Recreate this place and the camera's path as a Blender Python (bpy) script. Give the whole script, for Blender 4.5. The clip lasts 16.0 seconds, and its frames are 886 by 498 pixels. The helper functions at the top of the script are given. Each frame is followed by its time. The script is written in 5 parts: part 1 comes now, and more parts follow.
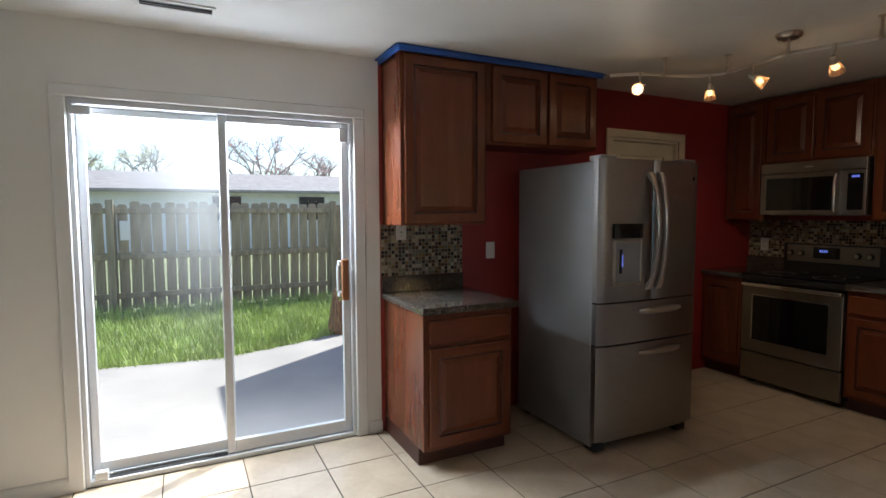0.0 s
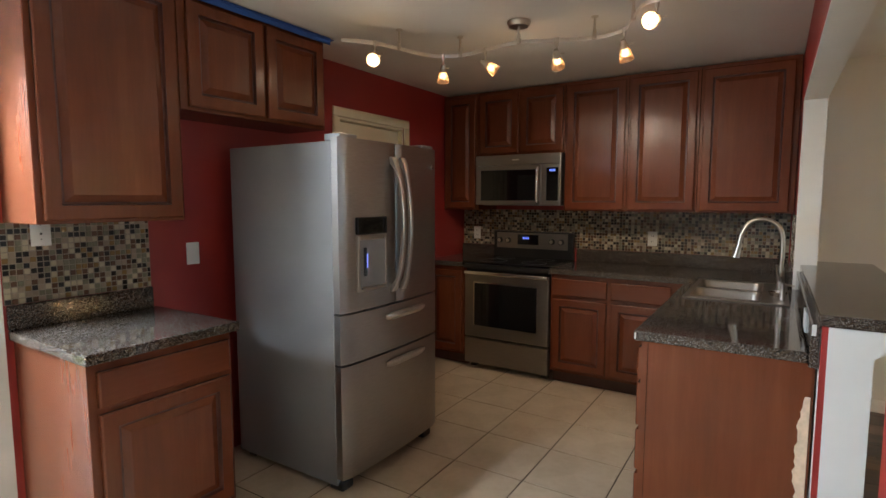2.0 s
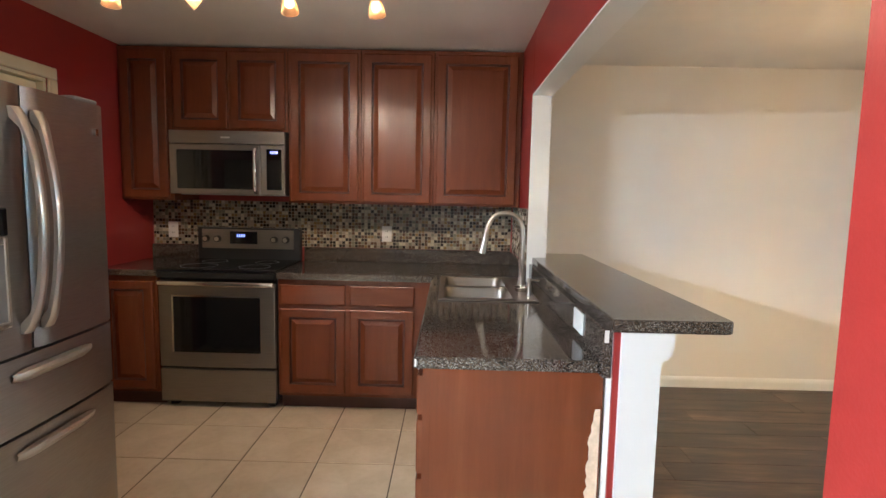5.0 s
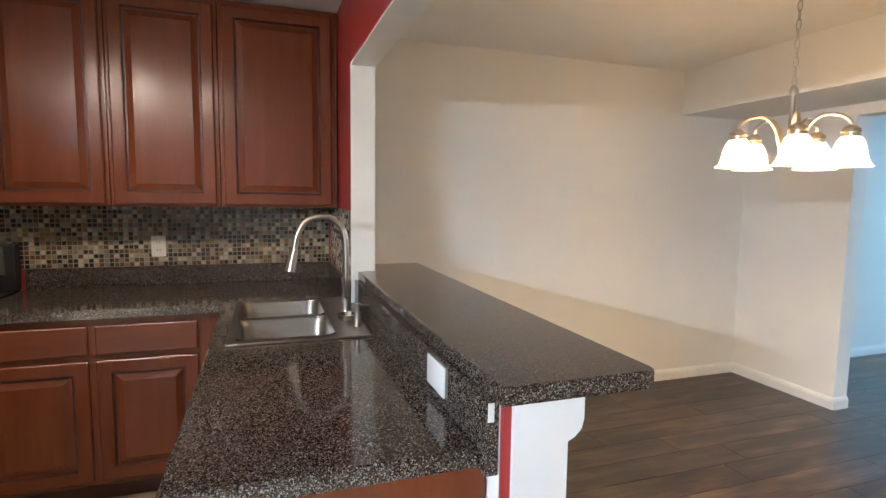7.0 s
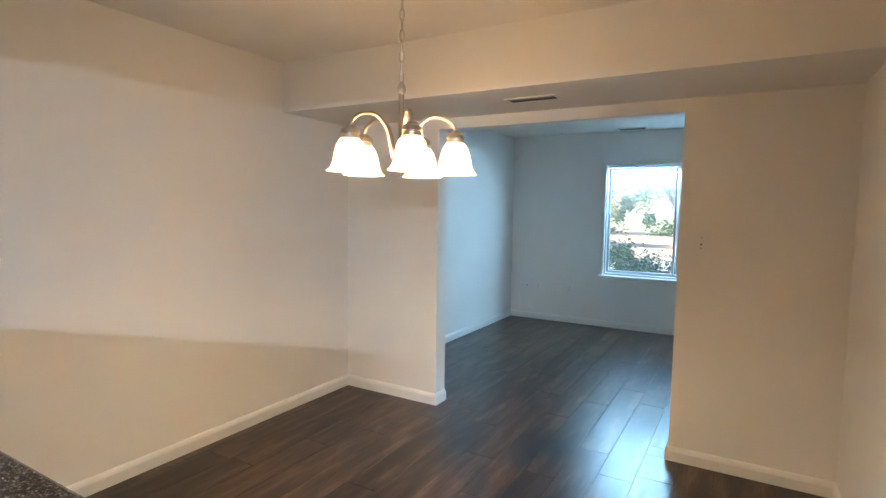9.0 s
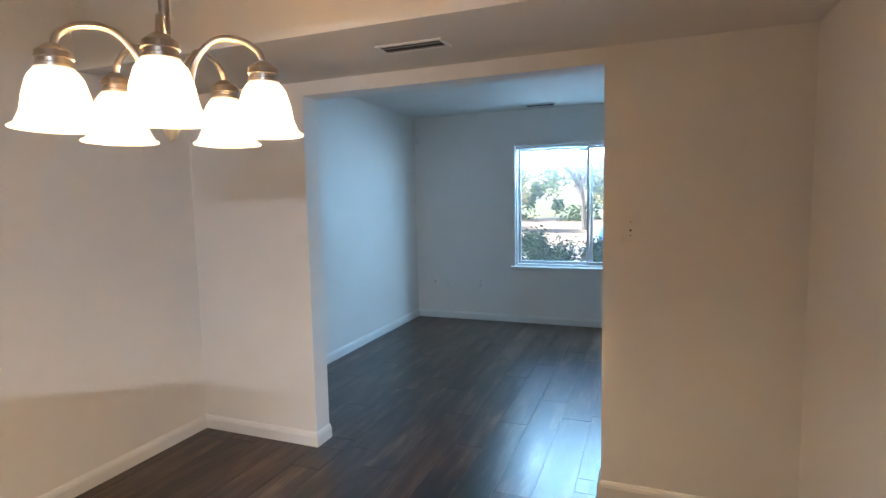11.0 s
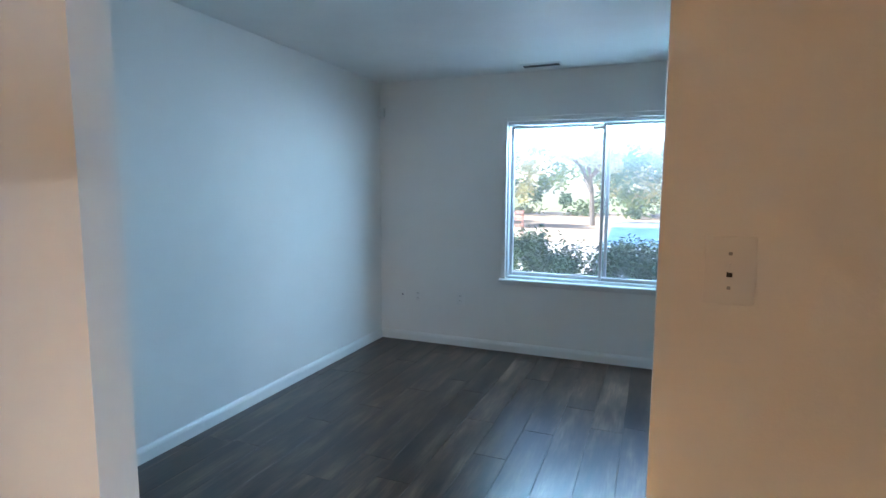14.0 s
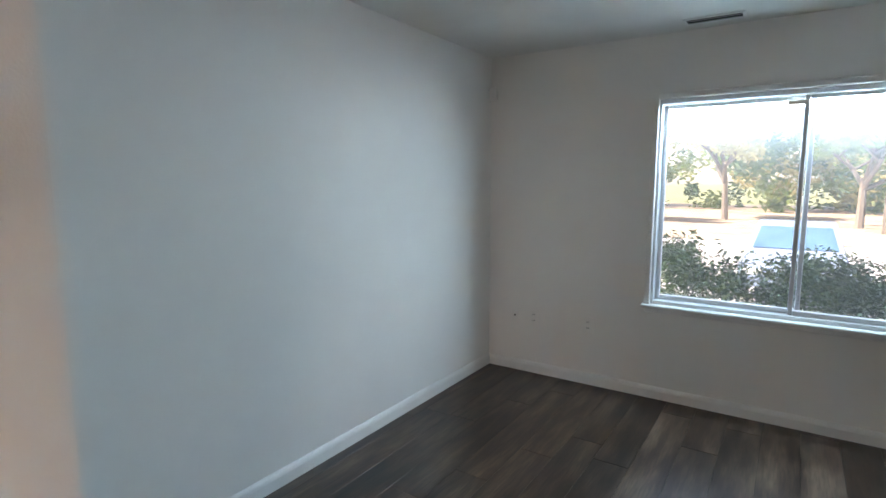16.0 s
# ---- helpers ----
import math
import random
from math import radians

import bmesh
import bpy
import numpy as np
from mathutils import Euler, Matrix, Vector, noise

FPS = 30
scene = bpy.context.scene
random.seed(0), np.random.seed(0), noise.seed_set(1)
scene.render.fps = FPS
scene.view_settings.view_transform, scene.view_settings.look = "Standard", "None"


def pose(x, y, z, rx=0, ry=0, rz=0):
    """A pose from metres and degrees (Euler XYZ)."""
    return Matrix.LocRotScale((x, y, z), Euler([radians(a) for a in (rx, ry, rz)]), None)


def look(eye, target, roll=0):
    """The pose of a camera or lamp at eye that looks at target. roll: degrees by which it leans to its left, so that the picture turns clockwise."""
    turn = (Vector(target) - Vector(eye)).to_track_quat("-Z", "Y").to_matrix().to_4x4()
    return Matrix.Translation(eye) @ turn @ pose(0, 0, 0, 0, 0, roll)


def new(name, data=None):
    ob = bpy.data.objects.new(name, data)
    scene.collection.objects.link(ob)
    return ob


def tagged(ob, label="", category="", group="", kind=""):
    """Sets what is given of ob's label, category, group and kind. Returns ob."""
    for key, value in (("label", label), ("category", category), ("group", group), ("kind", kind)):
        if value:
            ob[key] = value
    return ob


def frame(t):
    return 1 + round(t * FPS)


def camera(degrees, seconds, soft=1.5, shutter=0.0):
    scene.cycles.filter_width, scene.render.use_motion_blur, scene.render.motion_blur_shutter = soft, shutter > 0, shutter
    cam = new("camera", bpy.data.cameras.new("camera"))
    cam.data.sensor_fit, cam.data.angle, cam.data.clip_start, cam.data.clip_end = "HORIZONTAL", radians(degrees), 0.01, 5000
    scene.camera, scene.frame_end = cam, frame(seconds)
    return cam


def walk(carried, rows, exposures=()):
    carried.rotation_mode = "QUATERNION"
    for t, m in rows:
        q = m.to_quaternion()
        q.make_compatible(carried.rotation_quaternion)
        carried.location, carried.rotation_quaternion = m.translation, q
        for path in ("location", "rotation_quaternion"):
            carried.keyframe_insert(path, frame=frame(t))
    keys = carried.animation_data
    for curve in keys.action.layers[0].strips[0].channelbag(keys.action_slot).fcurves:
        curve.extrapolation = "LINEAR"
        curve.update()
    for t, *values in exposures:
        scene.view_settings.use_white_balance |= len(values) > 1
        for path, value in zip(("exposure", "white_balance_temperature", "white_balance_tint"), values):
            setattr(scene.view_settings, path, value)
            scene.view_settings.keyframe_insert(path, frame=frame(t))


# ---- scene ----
cam = camera(80.3, 16.0)
PATH = [
    (0, (0.355, 0.371, 1.415), (1.241, 2.158, 1.275), -0.2),
    (0.5, (0.398, 0.564, 1.408), (1.529, 2.207, 1.262), 0.5),
    (1, (0.423, 0.76, 1.428), (1.887, 2.113, 1.255), -2.2),
    (1.5, (0.524, 0.86, 1.424), (2.162, 1.99, 1.227), -0.6),
    (2, (0.665, 0.936, 1.43), (2.348, 2.0, 1.242), 0.0),
    (2.5, (0.737, 1.044, 1.429), (2.54, 1.892, 1.251), 0.8),
    (3, (0.753, 1.176, 1.447), (2.675, 1.699, 1.261), -0.2),
    (3.2, (0.753, 1.218, 1.453), (2.689, 1.678, 1.254), -0.0),
    (5.3, (1.354, 1.321, 1.404), (3.337, 1.151, 1.204), 0.9),
    (5.5, (1.429, 1.354, 1.409), (3.392, 1.024, 1.214), 0.4),
    (6, (1.562, 1.361, 1.401), (3.493, 0.879, 1.204), -0.1),
    (6.5, (1.741, 1.27, 1.414), (3.667, 0.77, 1.215), 0.3),
    (7, (1.904, 1.217, 1.406), (3.787, 0.571, 1.208), 0.8),
    (7.5, (2.116, 1.17, 1.426), (3.711, -0.023, 1.244), -0.4),
    (8, (2.238, 1.087, 1.399), (3.417, -0.52, 1.229), 0.8),
    (8.5, (2.316, 0.916, 1.418), (3.43, -0.737, 1.253), 0.8),
    (9, (2.41, 0.761, 1.42), (3.412, -0.963, 1.266), 0.9),
    (9.5, (2.511, 0.571, 1.409), (3.247, -1.283, 1.264), 0.4),
    (9.7, (2.531, 0.507, 1.396), (3.222, -1.364, 1.247), 0.1),
    (11.8, (2.57, -0.355, 1.393), (3.305, -2.205, 1.198), -1.6),
    (12, (2.542, -0.447, 1.404), (3.267, -2.3, 1.201), -0.0),
    (12.5, (2.557, -0.674, 1.391), (3.271, -2.53, 1.175), 1.3),
    (13, (2.663, -0.925, 1.399), (3.365, -2.786, 1.185), -0.5),
    (13.5, (2.707, -1.152, 1.388), (3.401, -3.015, 1.171), -0.7),
    (14, (2.756, -1.401, 1.388), (3.496, -3.246, 1.169), 0.3),
    (14.5, (2.906, -1.63, 1.435), (3.653, -3.47, 1.195), -0.1),
    (15, (3.029, -1.819, 1.475), (3.754, -3.665, 1.215), -1.1),
    (15.5, (3.056, -2.032, 1.501), (3.972, -3.79, 1.235), -0.2),
    (16, (3.171, -2.149, 1.452), (4.271, -3.8, 1.195), 0.0),
]
EXPOSURES = [(0, 0.6, 5900, 10), (1.0, 0.65, 5900, 10), (1.5, 1.15, 5950, 10), (2.0, 1.55, 6000, 10), (2.5, 1.95, 6050, 10), (3.2, 2.2, 6000, 10), (5.5, 2.35, 5750, 11), (7, 2.2, 5650, 11),
             (9, 1.95, 5900, 13), (9.7, 1.8, 5850, 14), (12.5, 1.68, 5650, 18), (14, 1.78, 5850, 18), (15, 1.76, 6600, 28), (16, 1.66, 7500, 28)]
walk(cam, [(t, look(eye, target, roll)) for t, eye, target, roll in PATH], EXPOSURES)

# ---- daylight ----
SUN_AZ = (0.82, 0.57)      # horizontal direction towards the sun
SUN_EL = 45
world = bpy.data.worlds.new("world")
scene.world = world
world.use_nodes = True
wn = world.node_tree.nodes
sky = wn.new("ShaderNodeTexSky")
sky.sky_type = "NISHITA"
sky.sun_disc = False
sky.sun_elevation = radians(SUN_EL)
sky.sun_rotation = math.atan2(SUN_AZ[0], SUN_AZ[1])
world.node_tree.links.new(sky.outputs[0], wn["Background"].inputs[0])
wn["Background"].inputs[1].default_value = 0.15
sun = new("sun", bpy.data.lights.new("sun", "SUN"))
sun.data.energy = 5.0
sun.data.angle = radians(0.5)
sun.data.color = (1.0, 0.94, 0.85)
sun.matrix_world = look((SUN_AZ[0] * 10, SUN_AZ[1] * 10, 10 * math.tan(radians(SUN_EL))), (0, 0, 0))


def fill_strip(name, x0, x1, z, y, power, color, facing):
    """An added fill lamp under the head of an opening: a slim strip just outside the glass, tilted down into the room.
    """
    lamp = new(name, bpy.data.lights.new(name, "AREA"))
    lamp.data.shape = "RECTANGLE"
    lamp.data.size, lamp.data.size_y = x1 - x0, 0.07
    lamp.data.energy, lamp.data.color = power, color
    lamp.matrix_world = look(((x0 + x1) / 2, y, z), ((x0 + x1) / 2, y + facing, z - 0.75))
    return lamp


# two added lamps that boost the sky light indoors
fill_strip("door_fill", -0.08, 1.25, 1.915, 3.70, 46, (0.88, 0.95, 1.0), -1)
fill_strip("window_fill", 2.36, 3.9, 1.90, -5.93, 15.5, (0.43, 0.78, 1.0), 1)


def bulb(name, place, watts, radius=0.02, color=(1.0, 0.71, 0.40)):
    lamp = new(name, bpy.data.lights.new(name, "POINT"))
    lamp.data.energy, lamp.data.color, lamp.data.shadow_soft_size = watts, color, radius
    lamp.location = place
    return lamp


def beam(name, place, target, watts, degrees=75, color=(1.0, 0.79, 0.55)):
    lamp = new(name, bpy.data.lights.new(name, "SPOT"))
    lamp.data.energy, lamp.data.color, lamp.data.shadow_soft_size = watts, color, 0.03
    lamp.data.spot_size, lamp.data.spot_blend = radians(degrees), 0.7
    lamp.matrix_world = look(place, target)
    return lamp


TRACK_WATTS = 5.0
CHANDELIER_WATTS = 4.1

# ---- materials ----


def ramp_node(nt, fac, stops):
    r = nt.nodes.new("ShaderNodeValToRGB")
    el = r.color_ramp.elements
    while len(el) < len(stops):
        el.new(0.5)
    for e, (p, c) in zip(el, stops):
        e.position, e.color = p, (*c, 1)
    nt.links.new(fac, r.inputs[0])
    return r.outputs[0]


def noise_node(nt, scale, detail=4, stretch=(1, 1, 1), kind="ShaderNodeTexNoise", offset=None):
    tc = nt.nodes.new("ShaderNodeTexCoord")
    mp = nt.nodes.new("ShaderNodeMapping")
    mp.inputs["Scale"].default_value = stretch
    nt.links.new(tc.outputs["Object"], mp.inputs[0])
    if offset is not None:
        nt.links.new(offset, mp.inputs["Location"])
    n = nt.nodes.new(kind)
    n.inputs["Scale"].default_value = scale
    if kind == "ShaderNodeTexNoise":
        n.inputs["Detail"].default_value = detail
    nt.links.new(mp.outputs[0], n.inputs["Vector"])
    return n


def mix_node(nt, mode, fac, a, b):
    m = nt.nodes.new("ShaderNodeMix")
    m.data_type, m.blend_type = "RGBA", mode
    for socket, v in ((m.inputs[0], fac), (m.inputs[6], a), (m.inputs[7], b)):
        if isinstance(v, (int, float)):
            socket.default_value = v
        elif isinstance(v, tuple):
            socket.default_value = (*v, 1)
        else:
            nt.links.new(v, socket)
    return m.outputs[2]


def base(name, rough=0.5, metal=0.0):
    m = bpy.data.materials.new(name)
    m.use_nodes = True
    p = m.node_tree.nodes["Principled BSDF"]
    p.inputs["Roughness"].default_value, p.inputs["Metallic"].default_value = rough, metal
    return m, m.node_tree, p


def bump(nt, p, height, strength, distance=0.01):
    b = nt.nodes.new("ShaderNodeBump")
    b.inputs["Strength"].default_value, b.inputs["Distance"].default_value = strength, distance
    nt.links.new(height, b.inputs["Height"])
    nt.links.new(b.outputs[0], p.inputs["Normal"])


def plain(name, color, rough=0.5, metal=0.0, vary=0.12, scale=3.0, grain=60.0, relief=0.1, stretch=(1, 1, 1)):
    """Paint, metal or plastic with soft blotches, fine grain and a little relief."""
    m, nt, p = base(name, rough, metal)
    n1, n2 = noise_node(nt, scale, 5, stretch), noise_node(nt, grain, 3, stretch)
    lo, hi = tuple(c * (1 - vary) for c in color), tuple(min(1, c * (1 + vary)) for c in color)
    c = ramp_node(nt, n1.outputs[0], [(0.3, lo), (0.7, hi)])
    c = mix_node(nt, "OVERLAY", vary * 0.6, c, n2.outputs[0])
    nt.links.new(c, p.inputs["Base Color"])
    rr = nt.nodes.new("ShaderNodeMapRange")
    rr.inputs["To Min"].default_value, rr.inputs["To Max"].default_value = rough * 0.8, min(1, rough * 1.25)
    nt.links.new(n1.outputs[0], rr.inputs[0])
    nt.links.new(rr.outputs[0], p.inputs["Roughness"])
    if relief:
        bump(nt, p, n2.outputs[0], relief, 0.004)
    return m


def cherry(name, grain_axis):
    """Stained cherry: blotchy colour with fine stretched grain, satin varnish."""
    m, nt, p = base(name, 0.27)
    p.inputs["Specular IOR Level"].default_value = 0.38
    st = [7, 7, 7]
    st[grain_axis] = 0.7
    n1, n2 = noise_node(nt, 2.2, 6, tuple(st)), noise_node(nt, 1.7, 3)
    n3 = noise_node(nt, 14, 8, tuple(st))
    c = ramp_node(nt, n1.outputs[0], [(0.2, (0.120, 0.032, 0.0118)), (0.55, (0.150, 0.039, 0.0142)), (0.85, (0.188, 0.057, 0.0220))])
    c = mix_node(nt, "MULTIPLY", 0.13, c, ramp_node(nt, n3.outputs[0], [(0.35, (0.55, 0.5, 0.48)), (0.6, (1, 1, 1))]))
    c = mix_node(nt, "MULTIPLY", 0.5, c, ramp_node(nt, n2.outputs[0], [(0.3, (0.72, 0.68, 0.66)), (0.7, (1, 1, 1))]))
    nt.links.new(c, p.inputs["Base Color"])
    p.inputs["Coat Weight"].default_value, p.inputs["Coat Roughness"].default_value = 0.12, 0.2
    bump(nt, p, n3.outputs[0], 0.06, 0.002)
    return m


def granite_mat():
    m, nt, p = base("speckled_laminate", 0.12)
    v = noise_node(nt, 430, kind="ShaderNodeTexVoronoi")
    sp = nt.nodes.new("ShaderNodeSeparateColor")
    nt.links.new(v.outputs["Color"], sp.inputs[0])
    n = noise_node(nt, 90, 4)
    c = ramp_node(nt, sp.outputs[0], [(0.0, (0.006, 0.006, 0.006)), (0.40, (0.018, 0.014, 0.012)), (0.56, (0.075, 0.048, 0.030)), (0.78, (0.12, 0.088, 0.062)), (0.96, (0.26, 0.25, 0.24))])
    c = mix_node(nt, "MULTIPLY", 0.4, c, ramp_node(nt, n.outputs[0], [(0.35, (0.5, 0.5, 0.5)), (0.6, (1, 1, 1))]))
    nt.links.new(c, p.inputs["Base Color"])
    n2 = noise_node(nt, 2.5, 4)
    rr = nt.nodes.new("ShaderNodeMapRange")
    rr.inputs["To Min"].default_value, rr.inputs["To Max"].default_value = 0.05, 0.12
    nt.links.new(n2.outputs[0], rr.inputs[0])
    nt.links.new(rr.outputs[0], p.inputs["Roughness"])
    return m


def tile_mat():
    m, nt, p = base("cream_ceramic", 0.28)
    oi = nt.nodes.new("ShaderNodeObjectInfo")
    n1, n2 = noise_node(nt, 5, 6), noise_node(nt, 28, 5)
    c = ramp_node(nt, n1.outputs[0], [(0.28, (0.47, 0.37, 0.25)), (0.55, (0.56, 0.45, 0.32)), (0.8, (0.63, 0.53, 0.40))])
    c = mix_node(nt, "MULTIPLY", 0.3, c, ramp_node(nt, n2.outputs[0], [(0.3, (0.78, 0.74, 0.7)), (0.6, (1, 1, 1))]))
    c = mix_node(nt, "MULTIPLY", 0.5, c, ramp_node(nt, oi.outputs["Random"], [(0, (0.88, 0.87, 0.86)), (1, (1, 1, 1))]))
    nt.links.new(c, p.inputs["Base Color"])
    bump(nt, p, n2.outputs[0], 0.12, 0.004)
    return m


def plank_mat():
    m, nt, p = base("dark_walnut_plank", 0.29)
    p.inputs["Specular IOR Level"].default_value = 0.55
    oi = nt.nodes.new("ShaderNodeObjectInfo")
    mul = nt.nodes.new("ShaderNodeMath")
    mul.operation, mul.inputs[1].default_value = "MULTIPLY", 37.0
    nt.links.new(oi.outputs["Random"], mul.inputs[0])
    n1 = noise_node(nt, 2.4, 6, (5, 0.9, 5), offset=mul.outputs[0])
    n2 = noise_node(nt, 14.0, 8, (8, 0.55, 8), offset=mul.outputs[0])
    c = ramp_node(nt, n1.outputs[0], [(0.33, (0.009, 0.0046, 0.0030)), (0.46, (0.040, 0.0205, 0.0125)), (0.58, (0.098, 0.056, 0.036)), (0.72, (0.185, 0.120, 0.082))])
    c = mix_node(nt, "MULTIPLY", 0.75, c, ramp_node(nt, n2.outputs[0], [(0.32, (0.32, 0.29, 0.27)), (0.62, (1, 1, 1))]))
    c = mix_node(nt, "MULTIPLY", 1.0, c, ramp_node(nt, oi.outputs["Random"], [(0, (0.50, 0.48, 0.47)), (0.6, (0.8, 0.78, 0.77)), (1, (1, 1, 1))]))
    nt.links.new(c, p.inputs["Base Color"])
    bump(nt, p, n2.outputs[0], 0.18, 0.003)
    return m


def steel_mat(name, axis, color=(0.40, 0.37, 0.34), rough=0.36):
    """Brushed stainless steel, brushed along one axis."""
    m, nt, p = base(name, rough, 1.0)
    st = [60, 60, 60]
    st[axis] = 1.2
    n, n2 = noise_node(nt, 6, 3, tuple(st)), noise_node(nt, 2.0, 3)
    nt.links.new(ramp_node(nt, n.outputs[0], [(0.3, tuple(c * 0.86 for c in color)), (0.7, color)]), p.inputs["Base Color"])
    rr = nt.nodes.new("ShaderNodeMapRange")
    rr.inputs["To Min"].default_value, rr.inputs["To Max"].default_value = rough * 0.95, rough * 1.1
    nt.links.new(n2.outputs[0], rr.inputs[0])
    nt.links.new(rr.outputs[0], p.inputs["Roughness"])
    bump(nt, p, n.outputs[0], 0.05, 0.001)
    return m


def glass_mat(name, veil, fog=None):
    """Clear glass with a thin white layer that imitates glare; fog gives the place and size of a patch of condensation.
    """
    m, nt, p = base(name, 0.0)
    p.inputs["Base Color"].default_value = (0.96, 0.98, 0.98, 1)
    p.inputs["Transmission Weight"].default_value = 1.0
    p.inputs["IOR"].default_value = 1.02
    haze = nt.nodes.new("ShaderNodeBsdfTranslucent")
    haze.inputs[0].default_value = (0.95, 0.96, 0.97, 1)
    mix = nt.nodes.new("ShaderNodeMixShader")
    n = noise_node(nt, 2.5, 5)
    rr = nt.nodes.new("ShaderNodeMapRange")
    rr.inputs["To Min"].default_value, rr.inputs["To Max"].default_value = veil * 0.7, veil * 1.3
    nt.links.new(n.outputs[0], rr.inputs[0])
    amount = rr.outputs[0]
    if fog:
        tc = nt.nodes.new("ShaderNodeTexCoord")
        mp = nt.nodes.new("ShaderNodeMapping")
        mp.vector_type = "TEXTURE"
        mp.inputs["Location"].default_value, mp.inputs["Scale"].default_value = fog
        wob = nt.nodes.new("ShaderNodeVectorMath")
        wob.operation = "MULTIPLY_ADD"
        wob.inputs[1].default_value = (0.25, 0.25, 0.25)
        nt.links.new(n.outputs["Color"], wob.inputs[0])
        nt.links.new(tc.outputs["Object"], wob.inputs[2])
        nt.links.new(wob.outputs[0], mp.inputs[0])
        g = nt.nodes.new("ShaderNodeTexGradient")
        g.gradient_type = "QUADRATIC_SPHERE"
        nt.links.new(mp.outputs[0], g.inputs[0])
        add = nt.nodes.new("ShaderNodeMath")
        add.operation, add.inputs[1].default_value = "MULTIPLY_ADD", 0.10
        nt.links.new(g.outputs[1], add.inputs[0])
        nt.links.new(amount, add.inputs[2])
        amount = add.outputs[0]
    nt.links.new(amount, mix.inputs[0])
    nt.links.new(p.outputs[0], mix.inputs[1])
    nt.links.new(haze.outputs[0], mix.inputs[2])
    nt.links.new(mix.outputs[0], nt.nodes["Material Output"].inputs[0])
    return m


def glow(name, color, strength):
    m, nt, p = base(name, 0.4)
    p.inputs["Base Color"].default_value = (0.9, 0.85, 0.75, 1)
    p.inputs["Emission Color"].default_value = (*color, 1)
    p.inputs["Emission Strength"].default_value = strength
    return m


def lamp_glass(name, base_color, color, strength, clear):
    """Thin frosted glass round a lit bulb: it glows and lets part of the light straight through."""
    m, nt, p = base(name, 0.35)
    p.inputs["Base Color"].default_value = (*base_color, 1)
    p.inputs["Emission Color"].default_value = (*color, 1)
    p.inputs["Emission Strength"].default_value = strength
    thin = nt.nodes.new("ShaderNodeBsdfTransparent")
    thin.inputs[0].default_value = (1.0, 0.9, 0.76, 1)
    mix = nt.nodes.new("ShaderNodeMixShader")
    mix.inputs[0].default_value = clear
    nt.links.new(p.outputs[0], mix.inputs[1])
    nt.links.new(thin.outputs[0], mix.inputs[2])
    nt.links.new(mix.outputs[0], nt.nodes["Material Output"].inputs[0])
    return m


WHITE = plain("warm_white_wall_paint", (0.76, 0.745, 0.71), 0.6, vary=0.03, scale=1.2, grain=180, relief=0.12)
CEIL = plain("flat_white_ceiling_paint", (0.72, 0.71, 0.68), 0.62, vary=0.05, scale=2.0, grain=90, relief=0.2)
TRIM = plain("white_gloss_trim_paint", (0.74, 0.74, 0.72), 0.35, vary=0.03, scale=4, grain=120, relief=0.05)
CREAM = plain("cream_door_paint", (0.72, 0.62, 0.42), 0.45, vary=0.05)
RED = plain("red_wall_paint", (0.275, 0.024, 0.020), 0.40, vary=0.06, scale=2, grain=150, relief=0.15)
CHERRY_V, CHERRY_H, CHERRY_Y = cherry("cherry_wood_upright", 2), cherry("cherry_wood_along_x", 0), cherry("cherry_wood_along_y", 1)
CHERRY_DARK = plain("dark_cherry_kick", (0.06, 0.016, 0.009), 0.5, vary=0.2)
GLAZE = plain("dark_glaze_in_grooves", (0.078, 0.019, 0.0085), 0.4, vary=0.3, scale=12)
GRANITE = granite_mat()
TILE, PLANK = tile_mat(), plank_mat()
GROUT = plain("dark_brown_grout", (0.06, 0.04, 0.026), 0.9, vary=0.2, scale=9)
GAP = plain("dark_plank_gap", (0.008, 0.006, 0.005), 0.7, vary=0.2)
STEEL_V, STEEL_Y, STEEL_X = steel_mat("brushed_steel_upright", 2), steel_mat("brushed_steel_y", 1, (0.34, 0.315, 0.29), 0.32), steel_mat("brushed_steel_x", 0)
NICKEL = steel_mat("satin_nickel", 2, (0.62, 0.57, 0.50), 0.28)
CHROME = steel_mat("polished_steel", 2, (0.75, 0.74, 0.72), 0.14)
SATIN = plain("satin_nickel_rail", (0.66, 0.62, 0.55), 0.34, 0.75, vary=0.05, scale=6, grain=200, relief=0.03)
GREYSIDE = plain("grey_painted_steel", (0.30, 0.30, 0.30), 0.42, 0.3, vary=0.06, scale=3, grain=300, relief=0.15)
BLACK = plain("black_plastic", (0.012, 0.012, 0.013), 0.35, vary=0.2)
BLACKGLASS = plain("black_glass", (0.006, 0.006, 0.007), 0.05, vary=0.1, relief=0)
PLATE = plain("white_plastic", (0.74, 0.73, 0.70), 0.35, vary=0.03)
SLOT = plain("dark_slot", (0.02, 0.02, 0.02), 0.6)
TAPE = plain("blue_masking_tape", (0.02, 0.09, 0.36), 0.6, vary=0.15, scale=8)
BROWNWOOD = plain("brown_wood_handle", (0.30, 0.12, 0.045), 0.45, vary=0.25, scale=6, stretch=(8, 8, 1))
DOORGLASS = glass_mat("door_glass", 0.003)
FOGGED = glass_mat("fogged_door_glass", 0.004, ((0.03, 0.22, 1.42), (0.55, 1.0, 0.85)))
# strong white layer mixed in to wash out the view like glare
WINGLASS = glass_mat("window_glass", 0.06)
ALU = plain("white_aluminium", (0.66, 0.67, 0.68), 0.4, 0.2, vary=0.04, scale=5)
